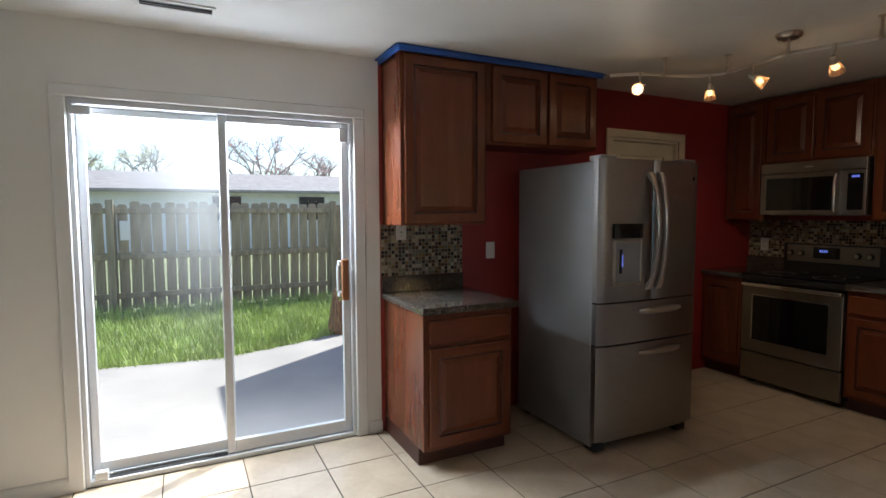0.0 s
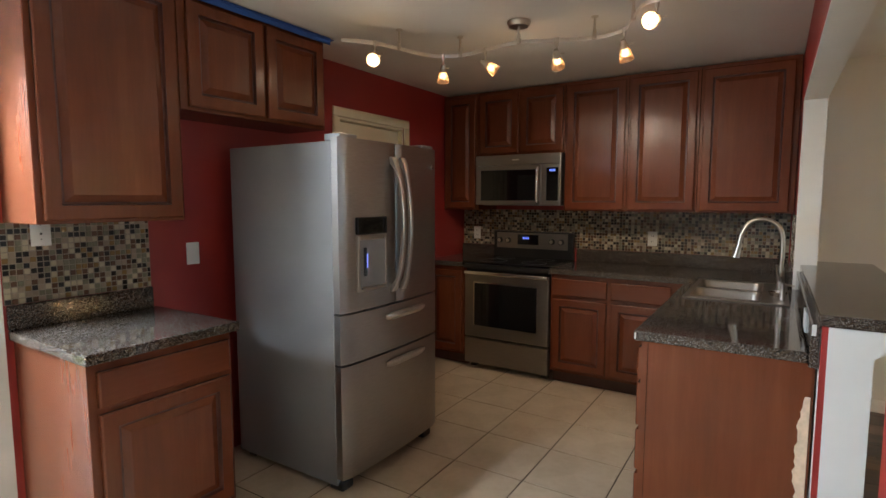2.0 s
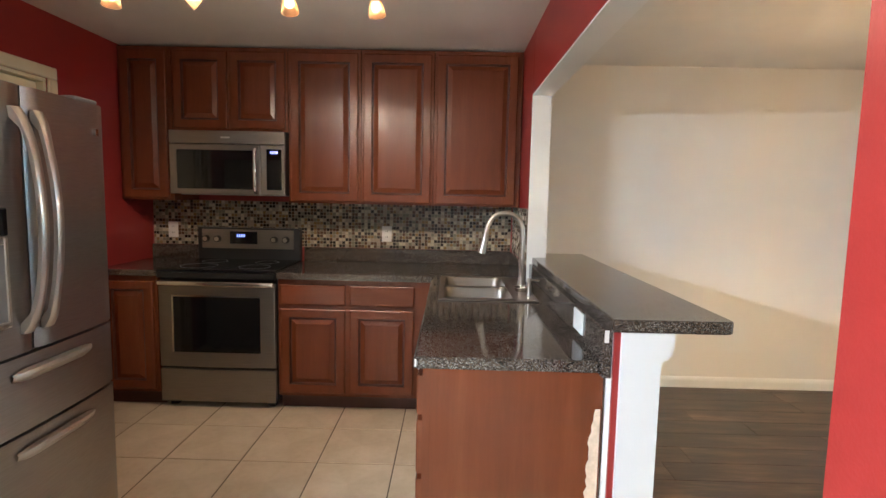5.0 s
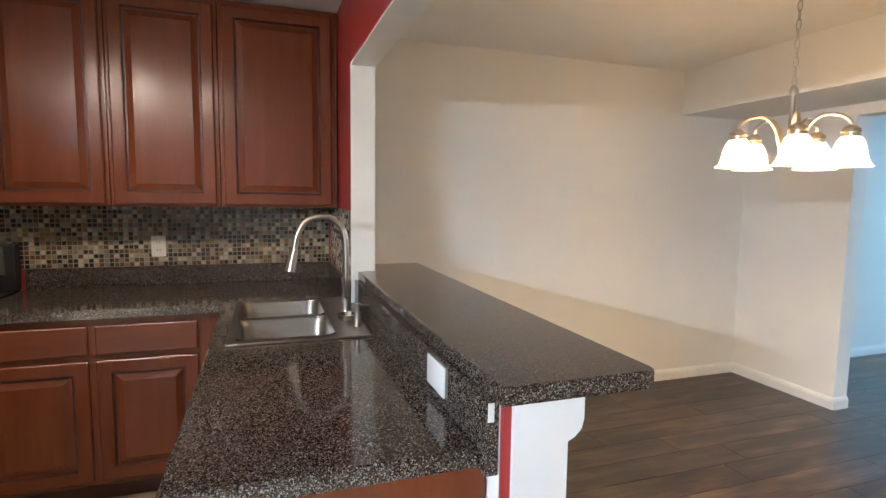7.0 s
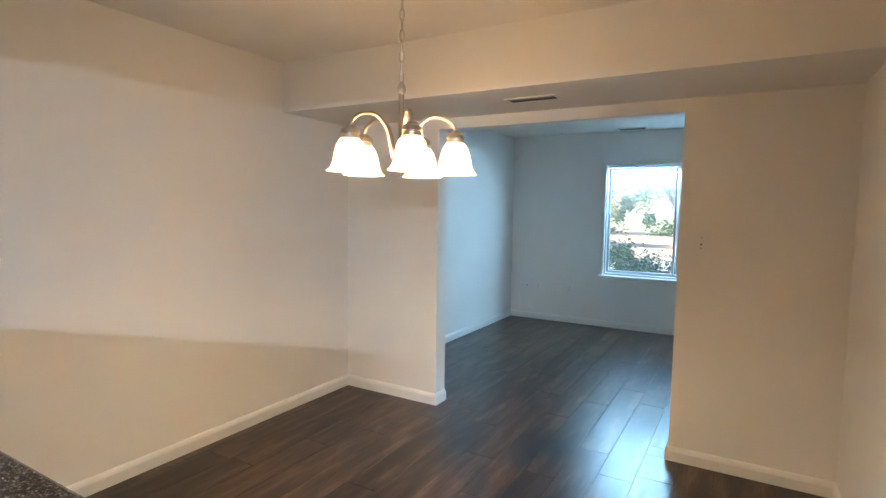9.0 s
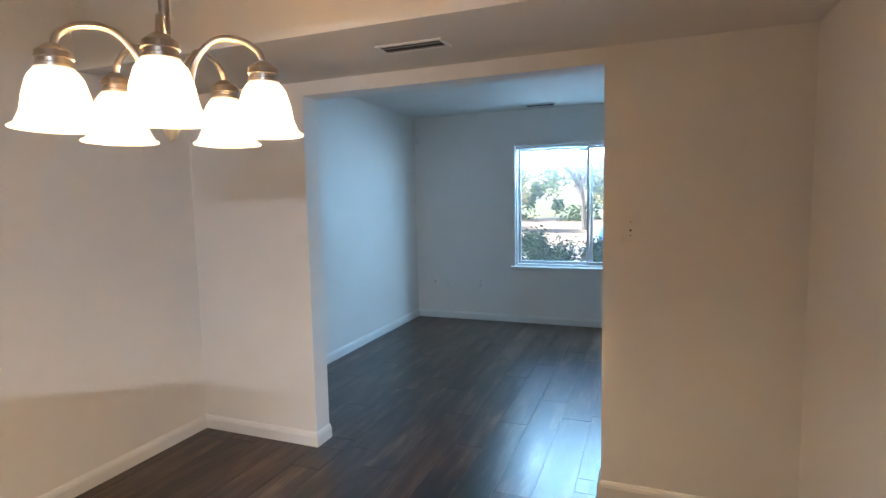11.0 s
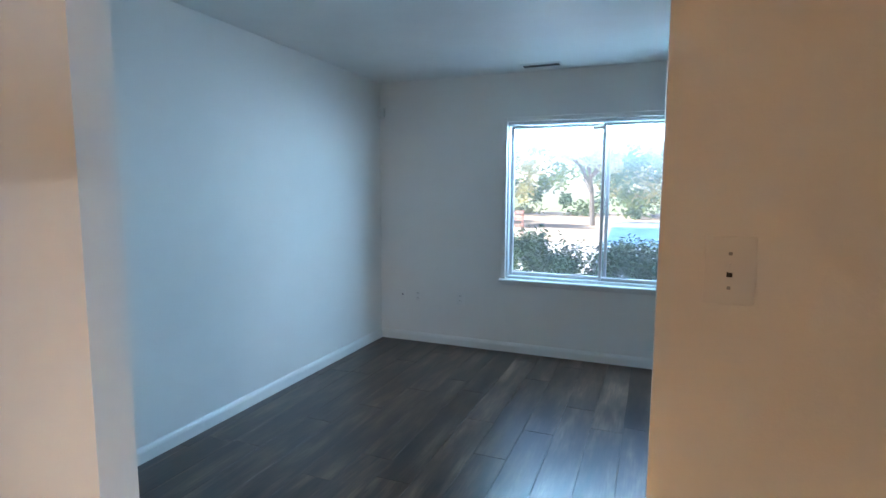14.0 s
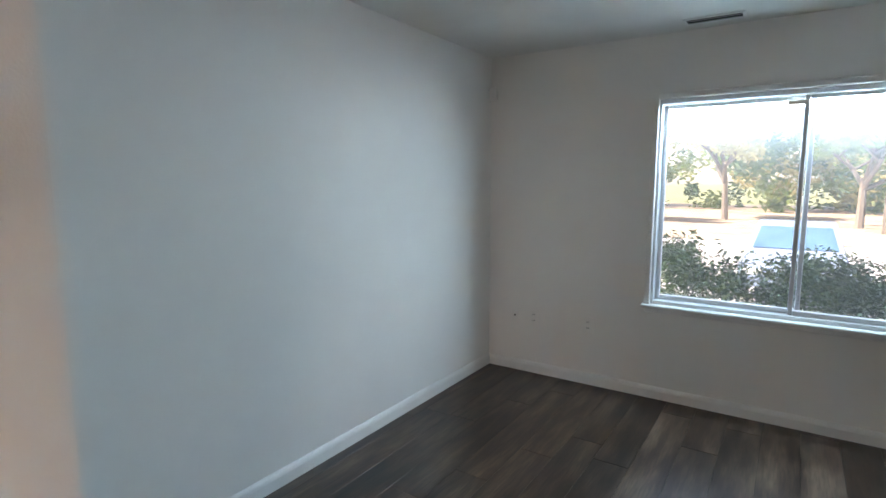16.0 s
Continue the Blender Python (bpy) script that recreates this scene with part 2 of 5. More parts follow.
BLUE_LED = glow("blue_display", (0.05, 0.15, 1.0), 0.4)
BULB_GLOW = glow("lit_bulb", (1.0, 0.72, 0.40), 6.0)
SHADE_GLOW = lamp_glass("lit_alabaster_glass", (0.85, 0.78, 0.66), (1.0, 0.76, 0.46), 0.42, 0.42)

# ---- building blocks ----


def box(bm, a, b, bev=0.0, seg=1):
    """An axis-aligned block from corner a to corner b, its edges rounded by bev."""
    lo, hi = [min(p, q) for p, q in zip(a, b)], [max(p, q) for p, q in zip(a, b)]
    m = Matrix.LocRotScale([(p + q) / 2 for p, q in zip(lo, hi)], None, [q - p for p, q in zip(lo, hi)])
    r = bmesh.ops.create_cube(bm, size=1, matrix=m)
    if bev:
        edges = {e for v in r["verts"] for e in v.link_edges}
        bmesh.ops.bevel(bm, geom=list(edges), offset=bev, segments=seg, affect="EDGES", profile=0.5)


def rod(bm, a, b, r0, r1=None, n=12):
    a, b = Vector(a), Vector(b)
    m = Matrix.Translation((a + b) / 2) @ (b - a).to_track_quat("Z", "Y").to_matrix().to_4x4()
    bmesh.ops.create_cone(bm, cap_ends=True, segments=n, radius1=r0, radius2=r0 if r1 is None else r1, depth=(b - a).length, matrix=m)


def lathe(bm, profile, m=Matrix(), n=20):
    """Turn a profile of (radius, height) about the z axis of m."""
    rings = [[bm.verts.new(m @ Vector((r * math.cos(2 * math.pi * i / n), r * math.sin(2 * math.pi * i / n), z))) for i in range(n)] for r, z in profile]
    for p, q in zip(rings, rings[1:]):
        for i in range(n):
            bm.faces.new((p[i], p[(i + 1) % n], q[(i + 1) % n], q[i]))


def pipe(bm, pts, r, n=10):
    """A round bar along a smooth line through pts."""
    pts = [Vector(p) for p in pts]
    line = []
    for i in range(len(pts) - 1):
        p0, p1, p2, p3 = pts[max(i - 1, 0)], pts[i], pts[i + 1], pts[min(i + 2, len(pts) - 1)]
        for k in range(6):
            t = k / 6
            line.append(0.5 * (2 * p1 + (p2 - p0) * t + (2 * p0 - 5 * p1 + 4 * p2 - p3) * t * t + (3 * p1 - p0 - 3 * p2 + p3) * t ** 3))
    line.append(pts[-1])
    rings, side = [], None
    for i, c in enumerate(line):
        d = (line[min(i + 1, len(line) - 1)] - line[max(i - 1, 0)]).normalized()
        side = d.orthogonal().normalized() if side is None else (side - d * side.dot(d)).normalized()
        up = d.cross(side)
        rings.append([bm.verts.new(c + r * (math.cos(2 * math.pi * k / n) * side + math.sin(2 * math.pi * k / n) * up)) for k in range(n)])
    for p, q in zip(rings, rings[1:]):
        for k in range(n):
            bm.faces.new((p[k], p[(k + 1) % n], q[(k + 1) % n], q[k]))
    bm.faces.new(rings[0][::-1])
    bm.faces.new(rings[-1])


def ribbon(bm, pts, wide, tall):
    """A flat bar on edge along a smooth line through pts."""
    start = len(bm.verts)
    pipe(bm, pts, 1.0, 8)
    bm.verts.ensure_lookup_table()
    rings = [bm.verts[i:i + 8] for i in range(start, len(bm.verts), 8)]
    mids = [sum((v.co for v in r), Vector()) / 8 for r in rings]
    for i, (r, c) in enumerate(zip(rings, mids)):
        d = (mids[min(i + 1, len(mids) - 1)] - mids[max(i - 1, 0)]).normalized()
        side = d.cross(Vector((0, 0, 1))).normalized()
        for k, v in enumerate(r):
            a = math.pi * (2 * k + 1) / 8
            v.co = c + side * (wide / 2 * max(-1, min(1, 1.3 * math.cos(a)))) + Vector((0, 0, tall / 2 * max(-1, min(1, 1.3 * math.sin(a)))))


def ob_of(name, bm, mat, smooth=False, parent=None):
    bmesh.ops.recalc_face_normals(bm, faces=bm.faces)
    me = bpy.data.meshes.new(name)
    bm.to_mesh(me)
    bm.free()
    for one in mat if isinstance(mat, (list, tuple)) else (mat,):
        me.materials.append(one)
    if smooth:
        me.shade_smooth()
        me.set_sharp_from_angle(angle=radians(40))
    ob = new(name, me)
    if parent:
        ob.parent = parent
        p, loc = parent, Vector()
        while p:
            loc += p.location
            p = p.parent
        me.transform(Matrix.Translation(-loc))
    return ob


def blocks(name, boxes, mat, parent=None, bev=0.0, seg=1):
    bm = bmesh.new()
    for a, b in boxes:
        box(bm, a, b, bev, seg)
    return ob_of(name, bm, mat, False, parent)


def each(name, boxes, mat, parent, bev=0.0, seg=1):
    for one in boxes:
        blocks(name, [one], mat, parent, bev, seg)


def structure(name, boxes, mat, label, category, bev=0.0):
    return tagged(blocks(name, boxes, mat, None, bev), label, category, kind="structure")


def thing(name, place, label, category, group=""):
    ob = new(name)
    ob.location = place
    ob.empty_display_size = 0.1
    return tagged(ob, label, category, group)


def facing(n):
    """A frame whose z axis is the outward direction n and whose y axis is up."""
    n = Vector(n)
    up = Vector((0, 0, 1))
    u = up.cross(n)
    return Matrix((u, up, n)).transposed().to_4x4()


def panel(bm, middle, w, h, n, thick=0.02, rail=0.055, raised=True, lip=0.006):
    """A cabinet front: a slab with an eased edge and, when raised, a profiled raised field."""
    m = Matrix.Translation(middle) @ facing(n)
    r = bmesh.ops.create_cube(bm, size=1, matrix=m @ Matrix.Translation((0, 0, thick / 2)) @ Matrix.Diagonal((w, h, thick, 1)))
    nv = Vector(n)
    faces = {f for v in r["verts"] for f in v.link_faces}
    for f in faces:
        f.normal_update()
    front = [max(faces, key=lambda f: f.normal.dot(nv))]

    def inset(t, d, mat=0):
        ring = bmesh.ops.inset_individual(bm, faces=front, thickness=t, depth=d, use_even_offset=True)
        for f in ring["faces"]:
            f.material_index = mat
    inset(0.006, lip * 0.7)
    if raised:
        inset(rail, 0)
        inset(0.005, -0.013, 1)
        inset(0.008, 0.0, 1)
        inset(0.024, 0.010)
        inset(0.004, 0.002)


# ---- rooms ----
E_X, N_Y, S_Y, CZ = 5.13, 3.52, -5.755, 2.36
W_X = -2.6
structure("ceiling", [((W_X - .15, 0.66, CZ), (E_X + .15, N_Y + .15, CZ + .12)), ((W_X - .15, S_Y - .15, CZ), (E_X + .15, 0.66, CZ + .12))], CEIL, "flat white painted drywall ceiling", "ceiling")
structure("roof", [((W_X - .7, S_Y - .7, 2.62), (E_X + .5, N_Y + .55, 2.72))], CEIL, "plain roof slab closing the house", "roof")
structure("wall_east_kitchen", [((E_X, 0.72, 0), (E_X + .15, N_Y + .15, CZ))], RED, "red painted kitchen wall behind the range", "wall")
structure("wall_east_rooms", [((E_X, S_Y - .15, 0), (E_X + .15, 0.72, CZ))], WHITE, "warm white painted drywall", "wall")
# door wall: white part with the sliding door, red part with the pantry door
DX0, DX1, DZ = -0.135, 1.305, 1.985
structure("wall_north_white", [((W_X, N_Y, 0), (DX0, N_Y + .15, CZ)), ((DX1, N_Y, 0), (1.47, N_Y + .15, CZ)), ((DX0, N_Y, DZ), (DX1, N_Y + .15, CZ))], WHITE, "white painted wall round the sliding door", "wall")
PX0, PX1, PZ = 3.40, 4.15, 2.0
structure("wall_north_red", [((1.47, N_Y, 0), (PX0, N_Y + .15, CZ)), ((PX1, N_Y, 0), (E_X, N_Y + .15, CZ)), ((PX0, N_Y, PZ), (PX1, N_Y + .15, CZ))], RED, "red painted kitchen wall with a pantry door", "wall")
structure("wall_west", [((W_X - .15, S_Y - .15, 0), (W_X, N_Y + .15, CZ))], WHITE, "plain white wall closing the space", "wall")
# wall line between kitchen and dining room
structure("header_kitchen", [((1.972, 0.752, 2.005), (4.345, 0.83, CZ))], RED, "red painted face of the beam over the bar", "beam")
structure("header_dining", [((1.972, 0.72, 2.0), (4.345, 0.75, CZ))], WHITE, "white painted beam over the bar opening", "beam")
structure("header_soffit", [((1.972, 0.72, 1.992), (4.345, 0.832, 2.0))], TRIM, "white underside of the beam over the bar", "trim")
structure("stub_wall_kitchen", [((4.352, 0.752, 0), (E_X, 0.83, CZ))], RED, "red kitchen face of the short wall", "wall")
structure("stub_wall_dining", [((4.352, 0.72, 0), (E_X, 0.75, CZ))], WHITE, "white dining face of the short wall", "wall")
structure("jamb", [((4.343, 0.72, 0), (4.352, 0.832, 1.992))], TRIM, "white painted end of the short wall", "trim")
# dining west wall, with a red end towards the kitchen
structure("wall_dining_west", [((1.755, -2.43, 0), (1.965, 0.725, CZ))], WHITE, "white dining room wall ending at the kitchen", "wall")
structure("wall_end_red", [((1.752, 0.725, 0), (1.970, 0.735, CZ))], RED, "red painted end of the dining wall", "wall")
# opening between dining and living rooms
OX0, OX1, OZ, OY0, OY1 = 2.745, 4.31, 1.968, -2.56, -2.43
structure("wall_opening", [((W_X, OY0, 0), (OX0, OY1, CZ)), ((OX1, OY0, 0), (E_X, OY1, CZ)), ((OX0, OY0, OZ), (OX1, OY1, CZ))], WHITE, "white wall with a wide cased opening", "wall")
structure("soffit", [((1.965, OY1, 2.04), (E_X, -1.77, CZ))], WHITE, "dropped white duct soffit across the dining room", "soffit")
# front wall with the window
WX0, WX1, WZ0, WZ1 = 2.33, 3.925, 0.64, 1.965
structure("wall_south", [((W_X, S_Y - .15, 0), (WX0, S_Y, CZ)), ((WX1, S_Y - .15, 0), (E_X, S_Y, CZ)), ((WX0, S_Y - .15, WZ1), (WX1, S_Y, CZ)), ((WX0, S_Y - .15, 0), (WX1, S_Y, WZ0))], WHITE, "white front wall with a wide window", "wall")
structure("wall_living_west", [((0.35, S_Y, 0), (0.5, OY0, CZ))], WHITE, "plain white wall closing the living room", "wall")


# baseboards with a stepped, rounded top
def baseboard(x0, y0, x1, y1, n):
    """A run along a wall from (x0, y0) to (x1, y1); n points into the room."""
    bm = bmesh.new()
    prof = [(0, 0), (0.016, 0), (0.016, 0.055), (0.012, 0.068), (0.006, 0.078), (0, 0.082)]
    ends = []
    for x, y in ((x0, y0), (x1, y1)):
        ends.append([bm.verts.new((x + n[0] * d, y + n[1] * d, z)) for d, z in prof])
    k = len(prof)
    for i in range(k):
        bm.faces.new((ends[0][i], ends[0][(i + 1) % k], ends[1][(i + 1) % k], ends[1][i]))
    bm.faces.new(ends[0])
    bm.faces.new(ends[1][::-1])
    return tagged(ob_of("baseboard", bm, TRIM), "white painted wooden baseboard", "baseboard", kind="structure")


baseboard(E_X, OY1, E_X, 0.72, (-1, 0))
baseboard(E_X, S_Y, E_X, OY0, (-1, 0))
baseboard(OX1, OY1, E_X, OY1, (0, 1))
baseboard(1.965, OY1, OX0, OY1, (0, 1))
baseboard(OX1, OY0, OX1, OY1 + .016, (-1, 0))
baseboard(OX0, OY0, OX0, OY1 + .016, (1, 0))
baseboard(0.5, S_Y, E_X, S_Y, (0, 1))
baseboard(1.965, OY1, 1.965, 0.725, (1, 0))
baseboard(OX1, OY0, E_X, OY0, (0, -1))
baseboard(0.5, OY0, OX0, OY0, (0, -1))
baseboard(1.385, N_Y, 1.47, N_Y, (0, -1))
baseboard(W_X, N_Y, -0.19, N_Y, (0, -1))

# ---- sliding glass door ----
door = tagged(new("sliding_door"), "white aluminium sliding glass patio door, closed", "sliding door", kind="structure")
door.location = ((DX0 + DX1) / 2, N_Y, 0)
y0, y1 = N_Y + .005, N_Y + .13
blocks("frame", [((DX0, y0, DZ - .03), (DX1, y1, DZ)), ((DX0, y0, 0.0), (DX0 + .022, y1, DZ - .03)), ((DX1 - .022, y0, 0.0), (DX1, y1, DZ - .03)), ((DX0 + .022, y0, 0.0), (DX1 - .022, y1, 0.028)), ((DX0 + .022, y0 + .05, 0.028), (DX1 - .022, y0 + .062, 0.045))], ALU, door, 0.003)
blocks("casing", [((DX0 - .07, N_Y - .016, DZ), (DX1 + .07, N_Y, DZ + .06)), ((DX0 - .07, N_Y - .016, 0), (DX0, N_Y, DZ)), ((DX1, N_Y - .016, 0), (DX1 + .07, N_Y, DZ))], TRIM, door, 0.005)


def sash(x0, x1, z0, z1, y, stile, top, bottom, parent, mat, glass, depth=0.032):
    s = blocks("sash", [((x0, y, z0), (x0 + stile, y + depth, z1)), ((x1 - stile, y, z0), (x1, y + depth, z1)), ((x0 + stile, y, z1 - top), (x1 - stile, y + depth, z1)), ((x0 + stile, y, z0), (x1 - stile, y + depth, z0 + bottom))], mat, parent, 0.004)
    g = blocks("pane", [((x0 + stile - .005, y + depth / 2 - .003, z0 + bottom - .005), (x1 - stile + .005, y + depth / 2 + .003, z1 - top + .005))], glass, parent)
    g.visible_shadow = False
    return s


sash(DX0 + .023, 0.60, 0.03, DZ - .031, N_Y + .075, 0.04, 0.035, 0.07, door, ALU, FOGGED)
sash(0.545, DX1 - .023, 0.03, DZ - .031, N_Y + .03, 0.045, 0.035, 0.075, door, ALU, DOORGLASS)
blocks("dark_track", [((DX0 + .04, N_Y + .02, 0.028), (0.545, N_Y + .07, 0.032))], SLOT, door)
hb = bmesh.new()
box(hb, (1.214, N_Y - .046, 0.88), (1.254, N_Y - .014, 1.13), .006, 2)
ob_of("handle", hb, BROWNWOOD, True, door)
blocks("handle_bracket", [((1.20, N_Y - .014, 0.90), (1.222, N_Y + .028, 0.93)), ((1.20, N_Y - .014, 1.09), (1.222, N_Y + .028, 1.12)), ((1.195, N_Y + .0, 0.93), (1.206, N_Y + .028, 1.09))], ALU, door, 0.003)
blocks("latch", [((1.215, N_Y - .012, 1.84), (1.262, N_Y + .02, 1.92)), ((DX0 + .01, N_Y - .01, 1.90), (DX0 + .10, N_Y + .01, 1.945)), ((DX0 + .04, N_Y + .0, 0.03), (DX0 + .10, N_Y + .04, 0.075))], ALU, door, 0.004)

# pantry door behind the refrigerator
pantry = tagged(new("pantry_door"), "cream painted panel door, closed, behind the refrigerator", "door", kind="structure")
pantry.location = ((PX0 + PX1) / 2, N_Y, 0)
blocks("casing", [((PX0 - .065, N_Y - .018, PZ), (PX1 + .065, N_Y, PZ + .065)), ((PX0 - .065, N_Y - .018, 0), (PX0, N_Y, PZ)), ((PX1, N_Y - .018, 0), (PX1 + .065, N_Y, PZ))], CREAM, pantry, 0.006)
blocks("head_jamb", [((PX0, N_Y, PZ - .02), (PX1, N_Y + .12, PZ)), ((PX0, N_Y, 0), (PX0 + .02, N_Y + .12, PZ - .02)), ((PX1 - .02, N_Y, 0), (PX1, N_Y + .12, PZ - .02))], CREAM, pantry, 0.003)
pb = bmesh.new()
for z0, z1 in ((0.0, 0.95), (0.952, 1.975)):
    panel(pb, ((PX0 + PX1) / 2, N_Y + .075, (z0 + z1) / 2), PX1 - PX0 - .045, z1 - z0, (0, -1, 0), 0.035, 0.1)
ob_of("leaf", pb, (CREAM, CREAM), False, pantry)

# ---- front window ----
win = tagged(new("window"), "white sliding window with two panes", "window", kind="structure")
win.location = ((WX0 + WX1) / 2, S_Y, WZ0)
blocks("frame", [((WX0, S_Y - .13, WZ1 - .03), (WX1, S_Y - .02, WZ1)), ((WX0, S_Y - .13, WZ0), (WX0 + .016, S_Y - .02, WZ1 - .03)), ((WX1 - .016, S_Y - .13, WZ0), (WX1, S_Y - .02, WZ1 - .03)), ((WX0 + .016, S_Y - .13, WZ0), (WX1 - .016, S_Y - .02, WZ0 + .025))], ALU, win, 0.003)
sash(WX0 + .017, 3.16, WZ0 + .026, WZ1 - .032, S_Y - .075, 0.026, 0.024, 0.03, win, ALU, WINGLASS)
sash(3.10, WX1 - .017, WZ0 + .026, WZ1 - .032, S_Y - .115, 0.026, 0.024, 0.03, win, ALU, WINGLASS)
blocks("sill", [((WX0 - .05, S_Y - .018, WZ0 - .022), (WX1 + .05, S_Y + .04, WZ0 + .002)), ((WX0 - .03, S_Y, WZ0 - .05), (WX1 + .03, S_Y + .012, WZ0 - .022))], TRIM, win, 0.005)
blocks("latch", [((3.14, S_Y - .045, 1.88), (3.24, S_Y - .03, 1.905))], NICKEL, win, 0.003)
blocks("casing", [((WX1, S_Y, WZ0 + .002), (WX1 + .035, S_Y + .01, WZ1 + .035)), ((WX0 - .035, S_Y, WZ0 + .002), (WX0, S_Y + .01, WZ1 + .035)), ((WX0, S_Y, WZ1), (WX1, S_Y + .01, WZ1 + .035))], WHITE, win, 0.003)

# ---- kitchen cabinets ----


def cabinet(name, lo, hi, n, fronts, label, category, group, kick=0.0, bodies=None):
    """A cabinet between corners lo and hi whose fronts (list of (u0, u1, z0, z1, raised)) face n; u runs along the wall."""
    c = thing(name, ((lo[0] + hi[0]) / 2, (lo[1] + hi[1]) / 2, lo[2]), label, category, group)
    along = 1 if n[0] else 0
    face = {(-1, 0): lo[0], (0, -1): lo[1], (0, 1): hi[1]}[(n[0], n[1])]
    z0 = lo[2] + kick
    blocks("body", bodies or [((lo[0], lo[1], z0), hi)], CHERRY_V, c, 0.0 if bodies else 0.002)
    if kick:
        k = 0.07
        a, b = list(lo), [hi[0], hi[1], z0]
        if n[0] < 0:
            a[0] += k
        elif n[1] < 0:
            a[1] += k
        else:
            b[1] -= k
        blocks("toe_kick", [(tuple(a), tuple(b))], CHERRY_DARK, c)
    for u0, u1, v0, v1, raised in fronts:
        bm = bmesh.new()
        mid = [0, 0, (v0 + v1) / 2]
        mid[along] = (u0 + u1) / 2
        mid[1 - along] = face
        small = min(u1 - u0, v1 - v0) < 0.25
        panel(bm, mid, u1 - u0, v1 - v0, n, 0.017, 0.05 if not small else 0.03, raised, 0.006)
        ob_of("door" if raised else "drawer_front", bm, (CHERRY_V, GLAZE) if raised else (CHERRY_Y if along else CHERRY_H), False, c)
    return c


UP, LOW = "upper kitchen cabinets", "lower kitchen cabinets"
top = CZ - 0.012
# run by the sliding door
cabinet("wall_cabinet", (1.49, 3.207, 1.338), (2.06, N_Y - .002, top), (0, -1, 0), [(1.512, 2.045, 1.351, top - .03, True)], "tall cherry wall cabinet with one raised-panel door", "wall cabinet", UP)
cabinet("wall_cabinet", (2.062, 3.207, 1.835), (2.955, N_Y - .002, top), (0, -1, 0), [(2.10, 2.515, 1.85, top - .03, True), (2.535, 2.935, 1.85, top - .03, True)], "short cherry wall cabinet above the refrigerator", "wall cabinet", UP)
cabinet("base_cabinet", (1.495, 2.915, 0), (2.062, N_Y - .002, 0.862), (0, -1, 0), [(1.525, 2.045, 0.70, 0.83, False), (1.525, 2.045, 0.125, 0.675, True)], "cherry base cabinet with one drawer and one door", "base cabinet", LOW, 0.1)
# run on the range wall
FX = 4.775
cabinet("wall_cabinet", (FX, 3.162, 1.338), (E_X - .002, N_Y - .002, top), (-1, 0, 0), [(3.19, 3.495, 1.351, top - .03, True)], "cherry corner wall cabinet beside the microwave", "wall cabinet", UP)
cabinet("wall_cabinet", (FX, 2.385, 1.805), (E_X - .002, 3.16, top), (-1, 0, 0), [(2.40, 2.765, 1.82, top - .03, True), (2.785, 3.145, 1.82, top - .03, True)], "short cherry wall cabinet above the microwave", "wall cabinet", UP)
cabinet("wall_cabinet", (FX, 1.898, 1.338), (E_X - .002, 2.383, top), (-1, 0, 0), [(1.915, 2.365, 1.351, top - .03, True)], "tall cherry wall cabinet with one raised-panel door", "wall cabinet", UP)
cabinet("wall_cabinet", (FX, 1.415, 1.338), (E_X - .002, 1.896, top), (-1, 0, 0), [(1.432, 1.88, 1.351, top - .03, True)], "tall cherry wall cabinet with one raised-panel door", "wall cabinet", UP)
cabinet("wall_cabinet", (FX, 0.836, 1.338), (E_X - .002, 1.413, top), (-1, 0, 0), [(0.868, 1.395, 1.351, top - .03, True)], "wide cherry wall cabinet beside the short wall", "wall cabinet", UP)
BX = 4.505
cabinet("base_cabinet", (BX, 3.148, 0), (E_X - .002, N_Y - .002, 0.862), (-1, 0, 0), [(3.17, 3.49, 0.125, 0.83, True)], "cherry corner base cabinet beside the range", "base cabinet", LOW, 0.1)
cabinet("base_cabinet", (BX, 1.39, 0), (E_X - .002, 2.375, 0.862), (-1, 0, 0), [(1.945, 2.355, 0.70, 0.83, False), (1.945, 2.355, 0.125, 0.675, True), (1.51, 1.915, 0.70, 0.83, False), (1.51, 1.915, 0.125, 0.675, True)], "cherry base cabinet with two drawers and two doors", "base cabinet", LOW, 0.1)
pen = cabinet("peninsula_cabinet", (2.852, 0.792, 0), (BX - .002, 1.365, 0.862), (0, 1, 0), [(2.87, 3.28, 0.70, 0.83, False), (2.87, 3.28, 0.50, 0.68, False), (2.87, 3.28, 0.31, 0.48, False), (2.87, 3.28, 0.125, 0.29, False), (3.94, 4.42, 0.125, 0.83, True)], "cherry peninsula cabinet with a stack of drawers and a scuffed end", "base cabinet", LOW, 0.1,
              [((2.852, 0.792, 0.1), (3.70, 1.365, 0.862)), ((3.70, 0.792, 0.1), (4.47, 1.365, 0.70)), ((3.70, 1.335, 0.70), (4.47, 1.365, 0.862)), ((4.47, 0.792, 0.1), (BX - .002, 1.365, 0.862))])
blocks("end_panel", [((2.846, 0.80, 0.0), (2.852, 1.34, 0.862))], CHERRY_V, pen)
blocks("corner_stile", [((2.843, 1.342, 0.1), (2.8515, 1.366, 0.862))], CHERRY_V, pen)
dw = thing("dishwasher", (3.61, 1.39, 0.1), "white-edged dishwasher built in beside the drawers", "dishwasher")
blocks("door", [((3.315, 1.367, 0.12), (3.905, 1.408, 0.74))], PLATE, dw, 0.005, 2)
blocks("control_strip", [((3.315, 1.367, 0.745), (3.905, 1.404, 0.855))], BLACK, dw, 0.005, 2)
